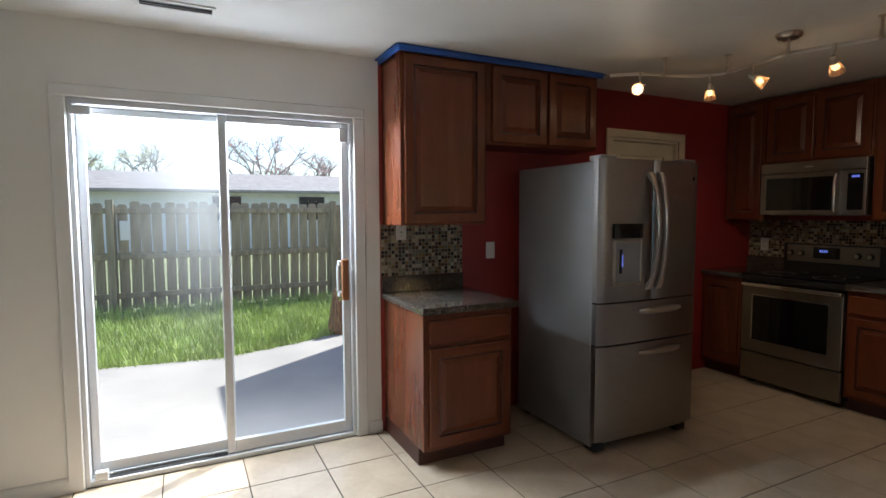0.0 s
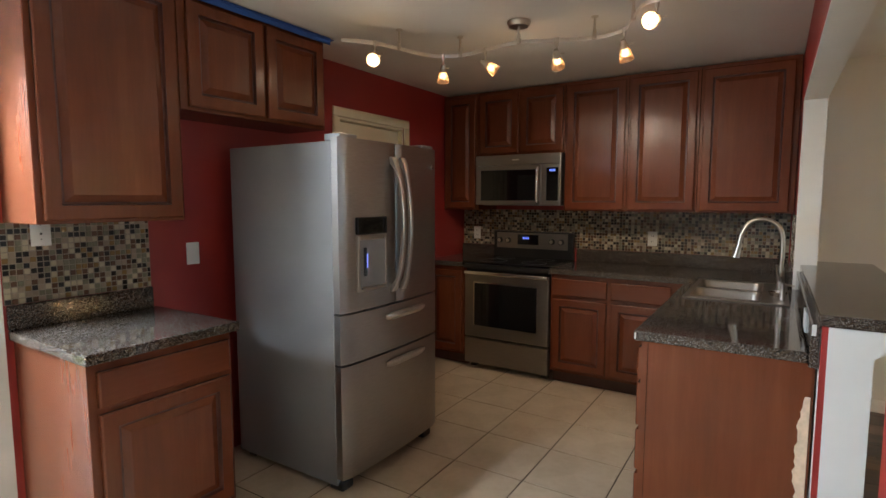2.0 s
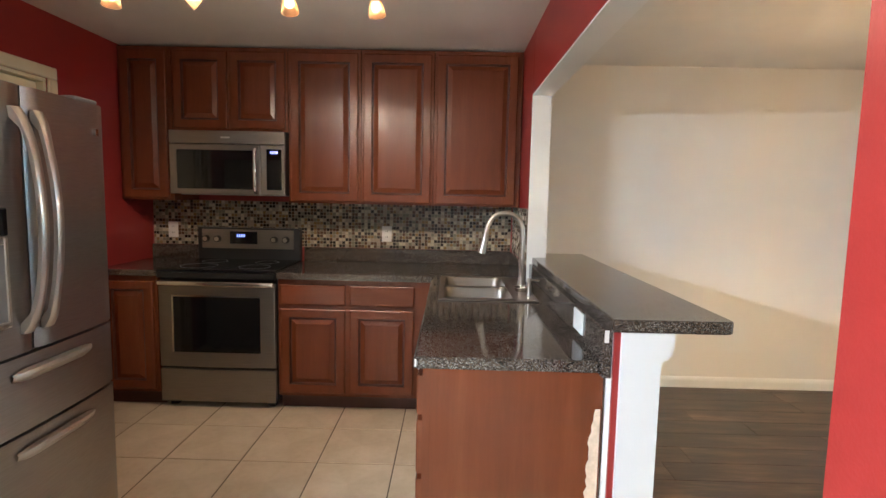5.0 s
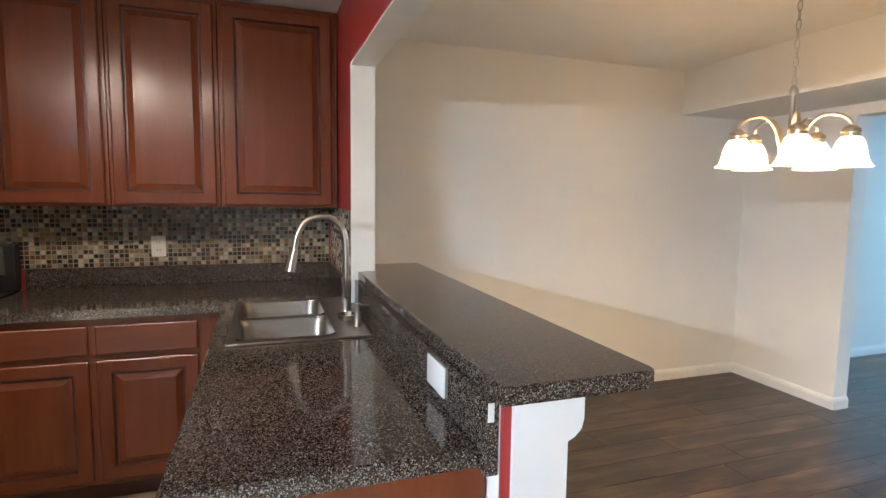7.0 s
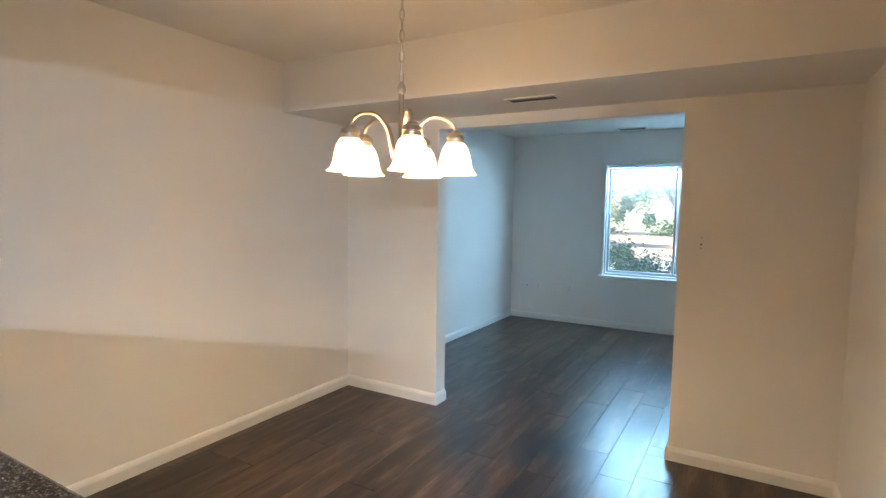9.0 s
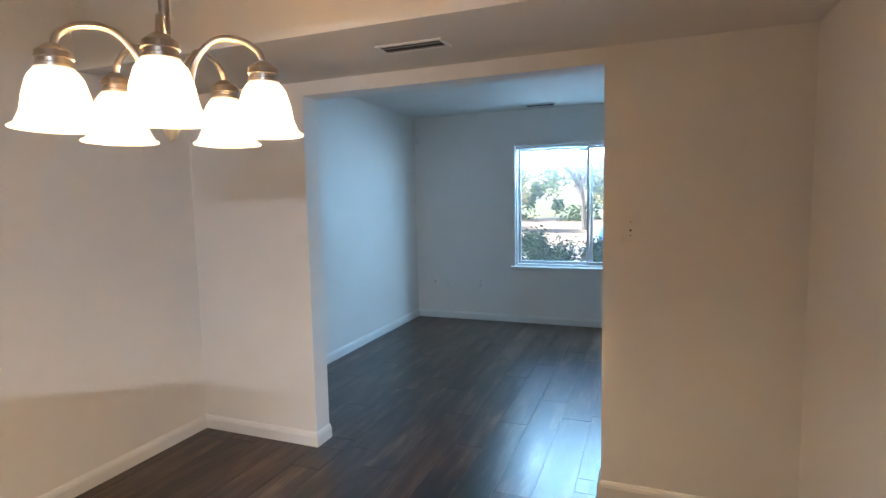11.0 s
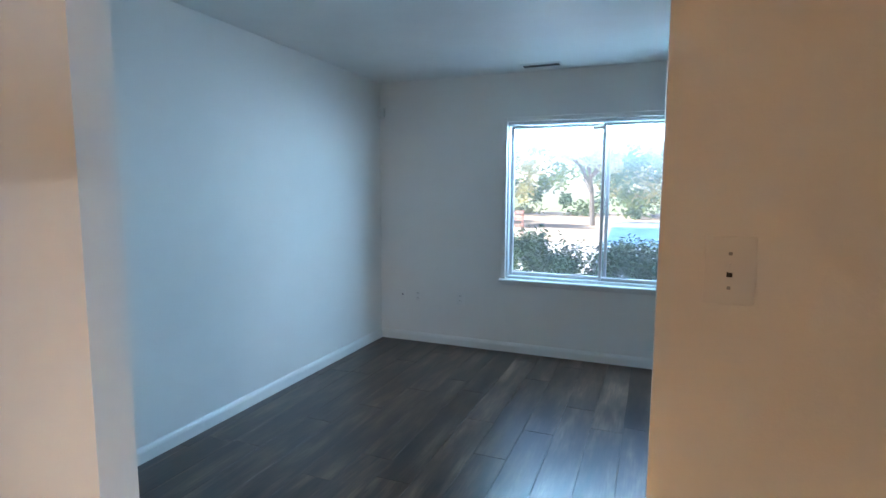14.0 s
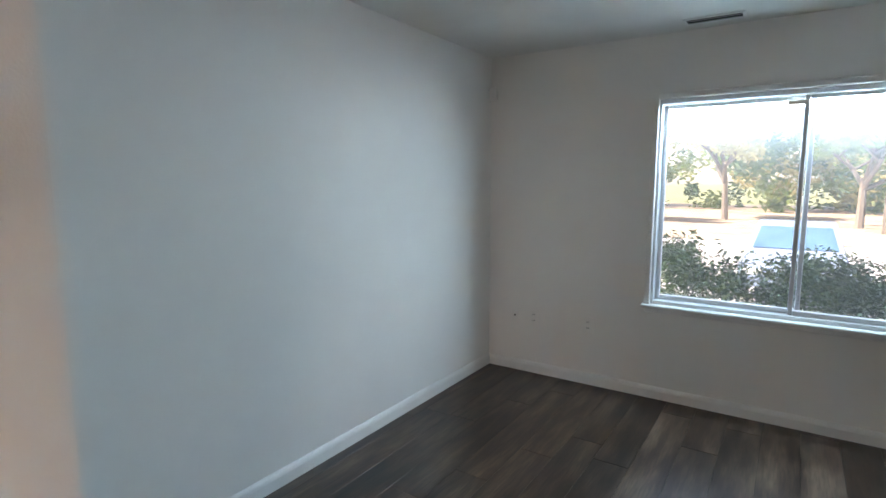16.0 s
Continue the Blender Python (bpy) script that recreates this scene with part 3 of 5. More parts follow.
blocks("handle", [((3.45, 1.404, 0.775), (3.77, 1.418, 0.795))], BLACK, dw, 0.004)
# torn veneer and filler along the end panel's edge
PUTTY = plain("pale_filler", (0.62, 0.47, 0.33), 0.9, vary=0.15, scale=30)
fb = bmesh.new()
rng = random.Random(5)
edge, back = [], []
for i in range(26):
    z = 0.28 + i * 0.0185
    wide = 0.012 + 0.030 * max(0, math.sin((z - 0.27) * 6.4)) * rng.uniform(0.55, 1.0)
    edge.append(fb.verts.new((2.8445, 0.803 + wide, z)))
    back.append(fb.verts.new((2.8445, 0.801, z)))
for i in range(25):
    fb.faces.new((back[i], edge[i], edge[i + 1], back[i + 1]))
r = bmesh.ops.extrude_face_region(fb, geom=list(fb.faces))
bmesh.ops.translate(fb, vec=(0.0015, 0, 0), verts=[v for v in r["geom"] if isinstance(v, bmesh.types.BMVert)])
ob_of("filler_patch", fb, PUTTY, False, pen)

# blue tape along the top of the cabinets by the door
tp = thing("masking_tape", (1.49, 3.18, top), "strip of blue masking tape along the cabinet tops", "masking tape")
blocks("strip", [((1.47, 3.165, top - .028), (2.97, 3.171, top + .01)), ((1.47, 3.171, top - .028), (1.476, N_Y - .002, top + .01))], TAPE, tp)
blocks("fold", [((1.465, 3.155, top - .002), (2.99, 3.2, top + .002)), ((1.45, 3.16, top - .003), (1.476, N_Y - .002, top + .003))], TAPE, tp)

# ---- counters ----


def counter(name, lo, hi, label, extra=()):
    c = thing(name, ((lo[0] + hi[0]) / 2, (lo[1] + hi[1]) / 2, lo[2]), label, "countertop")
    blocks("slab", [(lo, hi)], GRANITE, c, 0.007, 2)
    if extra:
        blocks("upstand", extra, GRANITE, c, 0.004)
    return c


counter("countertop", (1.478, 2.875, 0.864), (2.085, N_Y - .002, 0.904), "dark speckled laminate countertop beside the sliding door", [((1.478, N_Y - .022, 0.904), (2.06, N_Y - .002, 1.005))])
counter("countertop", (4.47, 3.146, 0.864), (E_X - .002, N_Y - .002, 0.904), "dark speckled laminate countertop in the corner", [((E_X - .022, 3.146, 0.904), (E_X - .002, N_Y - .002, 1.005))])
SX0, SX1, SY0, SY1 = 3.735, 4.45, 0.875, 1.325
kc = thing("countertop", (3.6, 1.1, 0.864), "dark speckled laminate peninsula countertop with a sink cut-out", "countertop")
PY0, PY1 = 0.817, 1.397
blocks("slab", [((2.83, PY0, 0.864), (SX0, PY1, 0.904))], GRANITE, kc, 0.007, 2)
blocks("slab", [((SX0 + .0, SY1, 0.864), (SX1, PY1, 0.904)), ((SX0, PY0, 0.864), (SX1, SY0, 0.904)), ((SX1, PY0, 0.864), (E_X - .002, PY1, 0.904)), ((4.47, PY1, 0.864), (E_X - .002, 2.376, 0.904))], GRANITE, kc)
blocks("upstand", [((E_X - .022, 0.836, 0.904), (E_X - .002, 2.376, 1.005)), ((4.35, 0.833, 0.904), (E_X - .022, 0.852, 1.005))], GRANITE, kc, 0.004)
blocks("splash", [((2.80, 0.788, 0.86), (4.35, 0.816, 1.012))], GRANITE, kc, 0.002)
each("edge_tape", [((2.7985, 0.80, 0.972), (2.80, 0.813, 1.01)), ((2.8285, 1.386, 0.872), (2.83, 1.392, 0.897))], PLATE, kc)

# half wall under the bar
hw = tagged(blocks("half_wall", [((2.80, 0.652, 0), (4.343, 0.786, 1.01))], WHITE), "white half wall carrying the raised bar", "half wall", kind="structure")
structure("half_wall_end_red", [((2.788, 0.768, 0), (2.80, 0.786, 1.01))], RED, "red painted edge of the half wall", "wall")
cb = bmesh.new()
prof = [(0.768, 0), (0.768, 1.01), (0.612, 1.01), (0.612, 0.965), (0.617, 0.945), (0.632, 0.93), (0.648, 0.922), (0.648, 0)]
a = [cb.verts.new((2.775, y, z)) for y, z in prof]
b = [cb.verts.new((2.80, y, z)) for y, z in prof]
cb.faces.new(a)
cb.faces.new(b[::-1])
for i in range(len(prof)):
    cb.faces.new((a[i], a[(i + 1) % len(prof)], b[(i + 1) % len(prof)], b[i]))
tagged(ob_of("half_wall_trim", cb, TRIM), "white board with a corbel end on the half wall", "trim", kind="structure")
bar = thing("bar_top", (3.5, 0.6, 1.012), "dark speckled laminate raised bar top", "bar top")
bb = bmesh.new()
out = [(2.765, 0.80), *[(2.795 - .03 * math.cos(radians(a)), 0.465 - .03 * math.sin(radians(a))) for a in range(0, 91, 30)], (4.60, 0.435), (4.60, 0.717), (4.340, 0.717), (4.340, 0.80)]
lo_v = [bb.verts.new((x, y, 1.012)) for x, y in out]
hi_v = [bb.verts.new((x, y, 1.052)) for x, y in out]
bb.faces.new(lo_v[::-1])
bb.faces.new(hi_v)
for i in range(len(out)):
    j = (i + 1) % len(out)
    bb.faces.new((lo_v[i], lo_v[j], hi_v[j], hi_v[i]))
bmesh.ops.bevel(bb, geom=[e for e in bb.edges if abs(e.verts[0].co.z - e.verts[1].co.z) < 1e-5], offset=0.006, segments=2, affect="EDGES", profile=0.5)
ob_of("slab", bb, GRANITE, False, bar)

# ---- mosaic backsplashes ----
MOSAIC = [plain("mosaic_black", (0.018, 0.015, 0.013), 0.15, relief=0), plain("mosaic_brown", (0.10, 0.05, 0.025), 0.25), plain("mosaic_amber", (0.24, 0.15, 0.055), 0.2),
          plain("mosaic_cream", (0.44, 0.37, 0.25), 0.35), plain("mosaic_grey", (0.19, 0.18, 0.125), 0.2), plain("mosaic_taupe", (0.27, 0.21, 0.15), 0.3)]
MGROUT = plain("sand_grout", (0.30, 0.255, 0.20), 0.9)


def mosaic(u0, u1, z0, z1, at, axis, sign, seed, holes=()):
    """Small glass and stone tiles on a wall; axis is the way the wall runs (0: x, 1: y)."""
    rg, p, g = random.Random(seed), 0.02367, 0.0030
    verts, faces, idx = [], [], []

    def put(u, z, d):
        q = [0, 0, z]
        q[axis], q[1 - axis] = u, at + sign * d
        verts.append(q)
    z = z0
    while z + p * 0.5 < z1:
        u = u0
        while u + p * 0.5 < u1:
            w, h = min(p, u1 - u), min(p, z1 - z)
            k = rg.choices(range(6), (24, 19, 10, 16, 15, 16))[0]
            parts = [(u, z, w, h)]
            for a, b, c, d in parts:
                n = len(verts)
                e = rg.uniform(0.0035, 0.0055)
                for dep, ins in ((0.001, g / 2), (e, g / 2 + 0.0012)):
                    for uu, zz in ((a + ins, b + ins), (a + c - ins, b + ins), (a + c - ins, b + d - ins), (a + ins, b + d - ins)):
                        put(uu, zz, dep)
                faces.append((n + 4, n + 5, n + 6, n + 7))
                idx.append(k)
                for i in range(4):
                    j = (i + 1) % 4
                    faces.append((n + i, n + j, n + 4 + j, n + 4 + i))
                    idx.append(k)
            u += p
        z += p
    root = tagged(new("backsplash"), "mosaic backsplash of brown, black and cream glass tiles", "backsplash", kind="structure")
    la, lb = [0, 0, z0], [0, 0, z1]
    la[axis], lb[axis] = u0, u1
    la[1 - axis], lb[1 - axis] = at, at + sign * 0.0022
    root.location = la
    blocks("grout", [(la, lb)], MGROUT, root)
    me = bpy.data.meshes.new("mosaic_tiles")
    me.from_pydata([[v[i] - la[i] for i in range(3)] for v in verts], [], faces)
    for m in MOSAIC:
        me.materials.append(m)
    me.polygons.foreach_set("material_index", idx)
    ob = tagged(new("mosaic_tiles", me), kind="stuff")
    ob.parent = root
    bm = bmesh.new()
    bm.from_mesh(me)
    bmesh.ops.recalc_face_normals(bm, faces=bm.faces)
    bm.to_mesh(me)
    bm.free()


mosaic(1.475, 2.06, 1.006, 1.337, N_Y - .0005, 0, -1, 3)
mosaic(0.842, N_Y - .01, 1.006, 1.337, E_X - .0005, 1, -1, 4)
mosaic(4.36, E_X - .008, 1.006, 1.337, 0.8305, 0, 1, 5)

# ---- refrigerator ----
fr = thing("refrigerator", (2.84, 3.0, 0), "stainless french-door refrigerator with grey sides and bottom drawers", "refrigerator")
RX0, RX1, RY0, RY1 = 2.45, 3.262, 2.605, 3.42
blocks("cabinet_shell", [((RX0 + .008, RY0 + .075, 0.03), (RX1 - .008, RY1, 1.70))], GREYSIDE, fr, 0.006, 2)
each("hinge_cover", [((RX0 + .02, RY0 + .03, 1.702), (RX0 + .14, RY0 + .13, 1.735)), ((RX1 - .14, RY0 + .03, 1.702), (RX1 - .02, RY0 + .13, 1.735))], GREYSIDE, fr, 0.006, 2)


def bowed(x0, x1, z0, z1, y, depth, name, parent, bow=0.018):
    """A gently bowed stainless front whose sides are rounded back."""
    bm = bmesh.new()
    n = 14
    xm, half = (RX0 + RX1) / 2, (RX1 - RX0) / 2
    cols = []
    for i in range(n + 1):
        x = x0 + (x1 - x0) * i / n
        d = bow * (1 - ((x - xm) / half) ** 2)
        e = min(x - x0, x1 - x)
        d -= 0.012 * max(0, 1 - e / 0.02) ** 2
        cols.append((x, y - d))
    f = [[bm.verts.new((x, yy, z)) for x, yy in cols] for z in (z0, z1)]
    bk = [[bm.verts.new((x, y + depth, z)) for x, _ in cols] for z in (z0, z1)]
    for i in range(n):
        bm.faces.new((f[0][i], f[0][i + 1], f[1][i + 1], f[1][i]))
        bm.faces.new((bk[0][i], bk[1][i], bk[1][i + 1], bk[0][i + 1]))
        bm.faces.new((f[1][i], f[1][i + 1], bk[1][i + 1], bk[1][i]))
        bm.faces.new((f[0][i], bk[0][i], bk[0][i + 1], f[0][i + 1]))
    for i in (0, n):
        bm.faces.new((f[0][i], f[1][i], bk[1][i], bk[0][i]))
    return ob_of(name, bm, STEEL_X, True, parent)


xm = (RX0 + RX1) / 2
dl = bowed(RX0, xm - .003, 0.893, 1.715, RY0 + .018, 0.05, "door", fr)
dr = bowed(xm + .003, RX1, 0.893, 1.715, RY0 + .018, 0.05, "door", fr)
bowed(RX0, RX1, 0.645, 0.883, RY0 + .018, 0.05, "drawer", fr)
bowed(RX0, RX1, 0.075, 0.635, RY0 + .018, 0.05, "drawer", fr)
blocks("gasket", [((RX0 + .01, RY0 + .066, 0.08), (RX1 - .01, RY0 + .076, 1.71))], BLACK, fr)
each("foot", [((RX0 + .02, RY0 + .05, 0.0), (RX0 + .10, RY0 + .14, 0.05)), ((RX1 - .10, RY0 + .05, 0.0), (RX1 - .02, RY0 + .14, 0.05)), ((RX0 + .03, RY1 - .1, 0), (RX1 - .03, RY1 - .04, 0.035)), ((RX0 + .1, RY0 + .085, 0.02), (RX1 - .1, RY0 + .1, 0.075))], BLACK, fr, 0.01, 2)
def bow_handle(x, sx):
    """A wide flat bar bowed away from the door, on two tapered pads."""
    bm = bmesh.new()
    n, rows = 22, []
    for i in range(n + 1):
        t = i / n
        z = 0.955 + 0.69 * t
        out_y = RY0 - .014 - .064 * math.sin(math.pi * t) ** 0.62
        end = max(0, 1 - min(t, 1 - t) / 0.16)
        half = .015 + .006 * end
        thick = .017 + (RY0 - out_y - .017) * (1 if end > .45 else 0)
        lean = sx * .010 * end
        rows.append([bm.verts.new((x + lean + u * half, out_y + v, z)) for u, v in ((-1, .004), (-.55, 0), (.55, 0), (1, .004), (1, thick), (-1, thick))])
    for p, q in zip(rows, rows[1:]):
        for k in range(6):
            bm.faces.new((p[k], p[(k + 1) % 6], q[(k + 1) % 6], q[k]))
    bm.faces.new(rows[0])
    bm.faces.new(rows[-1][::-1])
    return ob_of("handle", bm, HANDLE_STEEL, True, fr)


HANDLE_STEEL = plain("satin_handle_metal", (0.60, 0.57, 0.53), 0.3, 0.85, vary=0.04, scale=5, grain=250, relief=0.03)
for sx in (-1, 1):
    bow_handle(xm + sx * 0.032, sx)
for z in (0.828, 0.578):
    hbm = bmesh.new()
    hx0, hx1, n = RX0 + .30, RX0 + .655, 16
    rows = []
    for i in range(n + 1):
        x = hx0 + (hx1 - hx0) * i / n
        f = min(1, min(i, n - i) / 2.5) ** 0.5 if 0 < i < n else 0.25
        y = RY0 + .004 - .012 * (1 - ((x - xm) / .4) ** 2)
        rows.append([hbm.verts.new((x, y + d * f + .006 * (1 - f), z + h * (.35 + .65 * f))) for d, h in ((0, .020), (-.016, .014), (-.020, .002), (-.013, -.012), (0, -.022))])
    for p, q in zip(rows, rows[1:]):
        for k in range(4):
            hbm.faces.new((p[k], p[k + 1], q[k + 1], q[k]))
    ob_of("handle", hbm, HANDLE_STEEL, True, fr)
# water and ice dispenser
blocks("dispenser_display", [((2.545, RY0 - .008, 1.262), (2.765, RY0 + .02, 1.345))], BLACKGLASS, fr, 0.004)
each("dispenser_surround", [((2.545, RY0 - .006, 0.985), (2.560, RY0 + .02, 1.258)), ((2.750, RY0 - .006, 0.985), (2.765, RY0 + .02, 1.258)), ((2.560, RY0 - .006, 0.985), (2.750, RY0 + .02, 1.0)), ((2.560, RY0 - .006, 1.235), (2.750, RY0 + .02, 1.258))], NICKEL, fr, 0.003)
blocks("dispenser_recess", [((2.560, RY0 - .003, 1.0), (2.750, RY0 + .02, 1.235))], GREYSIDE, fr)
blocks("dispenser_paddle", [((2.585, RY0 - .016, 1.06), (2.60, RY0 - .002, 1.20))], BLACK, fr, 0.006, 2)
blocks("dispenser_light", [((2.594, RY0 - .018, 1.10), (2.600, RY0 - .015, 1.17))], BLUE_LED, fr)
blocks("dispenser_tray", [((2.565, RY0 - .02, 0.995), (2.745, RY0 - .003, 1.007))], NICKEL, fr, 0.003)
blocks("badge", [((RX1 - .075, RY0 + .003, 1.60), (RX1 - .06, RY0 + .012, 1.625))], CHROME, fr)

# ---- range ----
st = thing("range", (4.8, 2.77, 0), "stainless electric range with black glass cooktop", "range")
TY0, TY1, TX = 2.388, 3.142, 4.50
blocks("body", [((TX + .03, TY0, 0.05), (E_X - .03, TY1, 0.895))], BLACK, st, 0.004)
blocks("cooktop", [((TX - .01, TY0, 0.896), (E_X - .05, TY1, 0.912))], BLACKGLASS, st, 0.004, 2)
blocks("front_trim", [((TX - .02, TY0 + .002, 0.855), (TX + .03, TY1 - .002, 0.893))], BLACK, st, 0.004)
blocks("oven_door", [((TX - .005, TY0 + .004, 0.275), (TX + .03, TY1 - .004, 0.825))], STEEL_Y, st, 0.006, 2)
ohm = bmesh.new()
box(ohm, (TX - .035, TY0 + .006, 0.805), (TX + .0, TY1 - .006, 0.838), 0.010, 3)
ob_of("handle", ohm, CHROME, True, st)
blocks("window", [((TX - .009, TY0 + .10, 0.375), (TX - .004, TY1 - .10, 0.735))], BLACKGLASS, st, 0.004)
each("window_trim", [((TX - .011, TY1 - .10, 0.375), (TX - .004, TY1 - .09, 0.735)), ((TX - .008, TY0 + .10, 0.735), (TX - .004, TY1 - .09, 0.745))], CHROME, st)
blocks("drawer", [((TX - .003, TY0 + .004, 0.045), (TX + .03, TY1 - .004, 0.262))], STEEL_Y, st, 0.005, 2)
each("foot", [((TX + .06, TY0 + .03, 0), (TX + .11, TY0 + .08, 0.05)), ((TX + .06, TY1 - .08, 0), (TX + .11, TY1 - .03, 0.05)), ((E_X - .12, TY0 + .03, 0), (E_X - .07, TY0 + .08, 0.05)), ((E_X - .12, TY1 - .08, 0), (E_X - .07, TY1 - .03, 0.05))], BLACK, st)
blocks("backguard_shell", [((5.045, TY0, 0.90), (E_X - .028, TY1, 1.142))], BLACK, st, 0.008, 2)
blocks("control_panel", [((5.038, TY0 + .045, 0.99), (5.046, TY1 - .035, 1.13))], STEEL_Y, st, 0.002)
blocks("display", [((5.034, 2.70, 1.025), (5.039, 2.90, 1.115))], BLACKGLASS, st, 0.002)
each("digits", [((5.032, 2.79 + i * .016, 1.075), (5.0345, 2.80 + i * .016, 1.095)) for i in range(4)], BLUE_LED, st)
for y in (2.49, 2.575, 2.99, 3.075):
    kb = bmesh.new()
    rod(kb, (5.038, y, 1.06), (5.012, y, 1.06), 0.026, 0.022, 20)
    ob_of("knob", kb, BLACK, True, st)
    kb = bmesh.new()
    rod(kb, (5.012, y, 1.06), (5.009, y, 1.06), 0.017, 0.016, 16)
    ob_of("knob_cap", kb, NICKEL, True, st)
# faint burner rings
for x, y, rad in ((4.66, 2.58, .10), (4.66, 2.95, .115), (4.9, 2.58, .08), (4.9, 2.95, .085)):
    rb = bmesh.new()
    lathe(rb, [(rad, 0.9122), (rad, 0.9126), (rad - .003, 0.9126), (rad - .003, 0.9122)], Matrix.Translation((x, y, 0)), 40)
    ob_of("burner_ring", rb, GREYSIDE, False, st)

# ---- microwave ----
mw = thing("microwave", (4.92, 2.77, 1.38), "stainless over-the-range microwave with black glass door", "microwave")
MX = 4.71
blocks("body", [((MX + .03, 2.392, 1.385), (E_X - .004, 3.153, 1.80))], BLACK, mw, 0.003)
blocks("top_band", [((MX - .002, 2.39, 1.715), (MX + .03, 3.155, 1.80))], STEEL_Y, mw, 0.005, 2)
blocks("door", [((MX, 2.555, 1.385), (MX + .03, 3.155, 1.712))], STEEL_Y, mw, 0.005, 2)
blocks("window", [((MX - .003, 2.60, 1.42), (MX + .002, 3.105, 1.675))], BLACKGLASS, mw, 0.003)
blocks("control_panel", [((MX, 2.39, 1.385), (MX + .03, 2.552, 1.712))], STEEL_Y, mw, 0.005, 2)
blocks("keypad", [((MX - .003, 2.41, 1.42), (MX + .002, 2.51, 1.685))], BLACKGLASS, mw, 0.003)
each("digits", [((MX - .005, 2.435 + i * .013, 1.655), (MX - .002, 2.444 + i * .013, 1.672)) for i in range(4)], BLUE_LED, mw)
hbm = bmesh.new()
pipe(hbm, [(MX, 2.575, 1.69), (MX - .035, 2.575, 1.67), (MX - .045, 2.575, 1.55), (MX - .035, 2.575, 1.42), (MX, 2.575, 1.40)], 0.012)
ob_of("handle", hbm, CHROME, True, mw)
blocks("badge", [((MX - .004, 2.75, 1.752), (MX - .001, 2.81, 1.762))], PLATE, mw)
blocks("vent_grille", [((MX + .04, 2.45, 1.379), (MX + .3, 3.10, 1.386))], GREYSIDE, mw)

# ---- sink, faucet, dispenser ----
sk = thing("sink", (4.09, 1.1, 0.9), "double-bowl stainless drop-in sink", "sink")
sb = bmesh.new()


def bowl(bm, x0, x1, y0, y1, z0, z1):
    ring = []
    for z, ins in ((z1, 0.0), (z1 - .02, 0.008), (z0 + .03, 0.018), (z0, 0.045)):
        r = 0.05
        row = []
        for cx, cy, a0 in ((x1 - r, y1 - r, 0), (x0 + r, y1 - r, 90), (x0 + r, y0 + r, 180), (x1 - r, y0 + r, 270)):
            for k in range(5):
                a = radians(a0 + k * 22.5)
                px, py = cx + r * math.cos(a), cy + r * math.sin(a)
                mx, my = (x0 + x1) / 2, (y0 + y1) / 2
                row.append(bm.verts.new((mx + (px - mx) * (1 - ins * 2 / (x1 - x0)), my + (py - my) * (1 - ins * 2 / (y1 - y0)), z)))
        ring.append(row)
    n = len(ring[0])
    for p, q in zip(ring, ring[1:]):
        for i in range(n):
            bm.faces.new((p[i], q[i], q[(i + 1) % n], p[(i + 1) % n]))
    bm.faces.new(ring[-1])


bowl(sb, 3.765, 4.075, 0.975, 1.315, 0.73, 0.912)
bowl(sb, 4.105, 4.42, 0.975, 1.315, 0.73, 0.912)
ob_of("bowl", sb, STEEL_Y, True, sk)
blocks("rim", [((3.722, 1.312, 0.905), (4.462, 1.342, 0.913)), ((3.722, 0.855, 0.905), (4.462, 0.978, 0.913)), ((3.722, 0.978, 0.905), (3.768, 1.312, 0.913)), ((4.418, 0.978, 0.905), (4.462, 1.312, 0.913)), ((4.072, 0.978, 0.905), (4.108, 1.312, 0.913))], STEEL_Y, sk, 0.002)
fa = thing("faucet", (4.08, 0.895, 0.913), "brushed nickel gooseneck pull-down faucet", "faucet")
fb = bmesh.new()
rod(fb, (4.08, 0.895, 0.913), (4.08, 0.895, 0.93), 0.028, 0.024, 20)
rod(fb, (4.08, 0.895, 0.93), (4.08, 0.895, 1.06), 0.019, 0.016, 20)
pipe(fb, [(4.08, 0.895, 1.05), (4.08, 0.895, 1.20), (4.08, 0.91, 1.27), (4.08, 0.955, 1.312), (4.08, 1.01, 1.318), (4.08, 1.06, 1.295), (4.08, 1.09, 1.24), (4.08, 1.102, 1.18)], 0.0125, 14)
ob_of("spout", fb, NICKEL, True, fa)
fb = bmesh.new()
rod(fb, (4.08, 1.100, 1.185), (4.08, 1.118, 1.10), 0.014, 0.021, 18)
ob_of("spray_head", fb, NICKEL, True, fa)
fb = bmesh.new()
rod(fb, (4.08, 0.895, 1.0), (4.045, 0.905, 1.0), 0.012, 0.012)
rod(fb, (4.045, 0.905, 0.985), (4.03, 0.915, 1.075), 0.009, 0.007)
ob_of("lever", fb, NICKEL, True, fa)
sd = thing("soap_dispenser", (3.86, 0.885, 0.913), "small nickel soap pump beside the sink", "soap dispenser")
fb = bmesh.new()
rod(fb, (3.86, 0.885, 0.913), (3.86, 0.885, 0.965), 0.014, 0.012)
rod(fb, (3.86, 0.885, 0.965), (3.86, 0.885, 1.0), 0.009, 0.011)
rod(fb, (3.86, 0.885, 0.993), (3.87, 0.835, 0.988), 0.006, 0.004)
ob_of("pump", fb, NICKEL, True, sd)
dn = thing("sink_strainer", (3.97, 0.90, 0.913), "metal sink strainer basket lying on the rim", "strainer")
fb = bmesh.new()
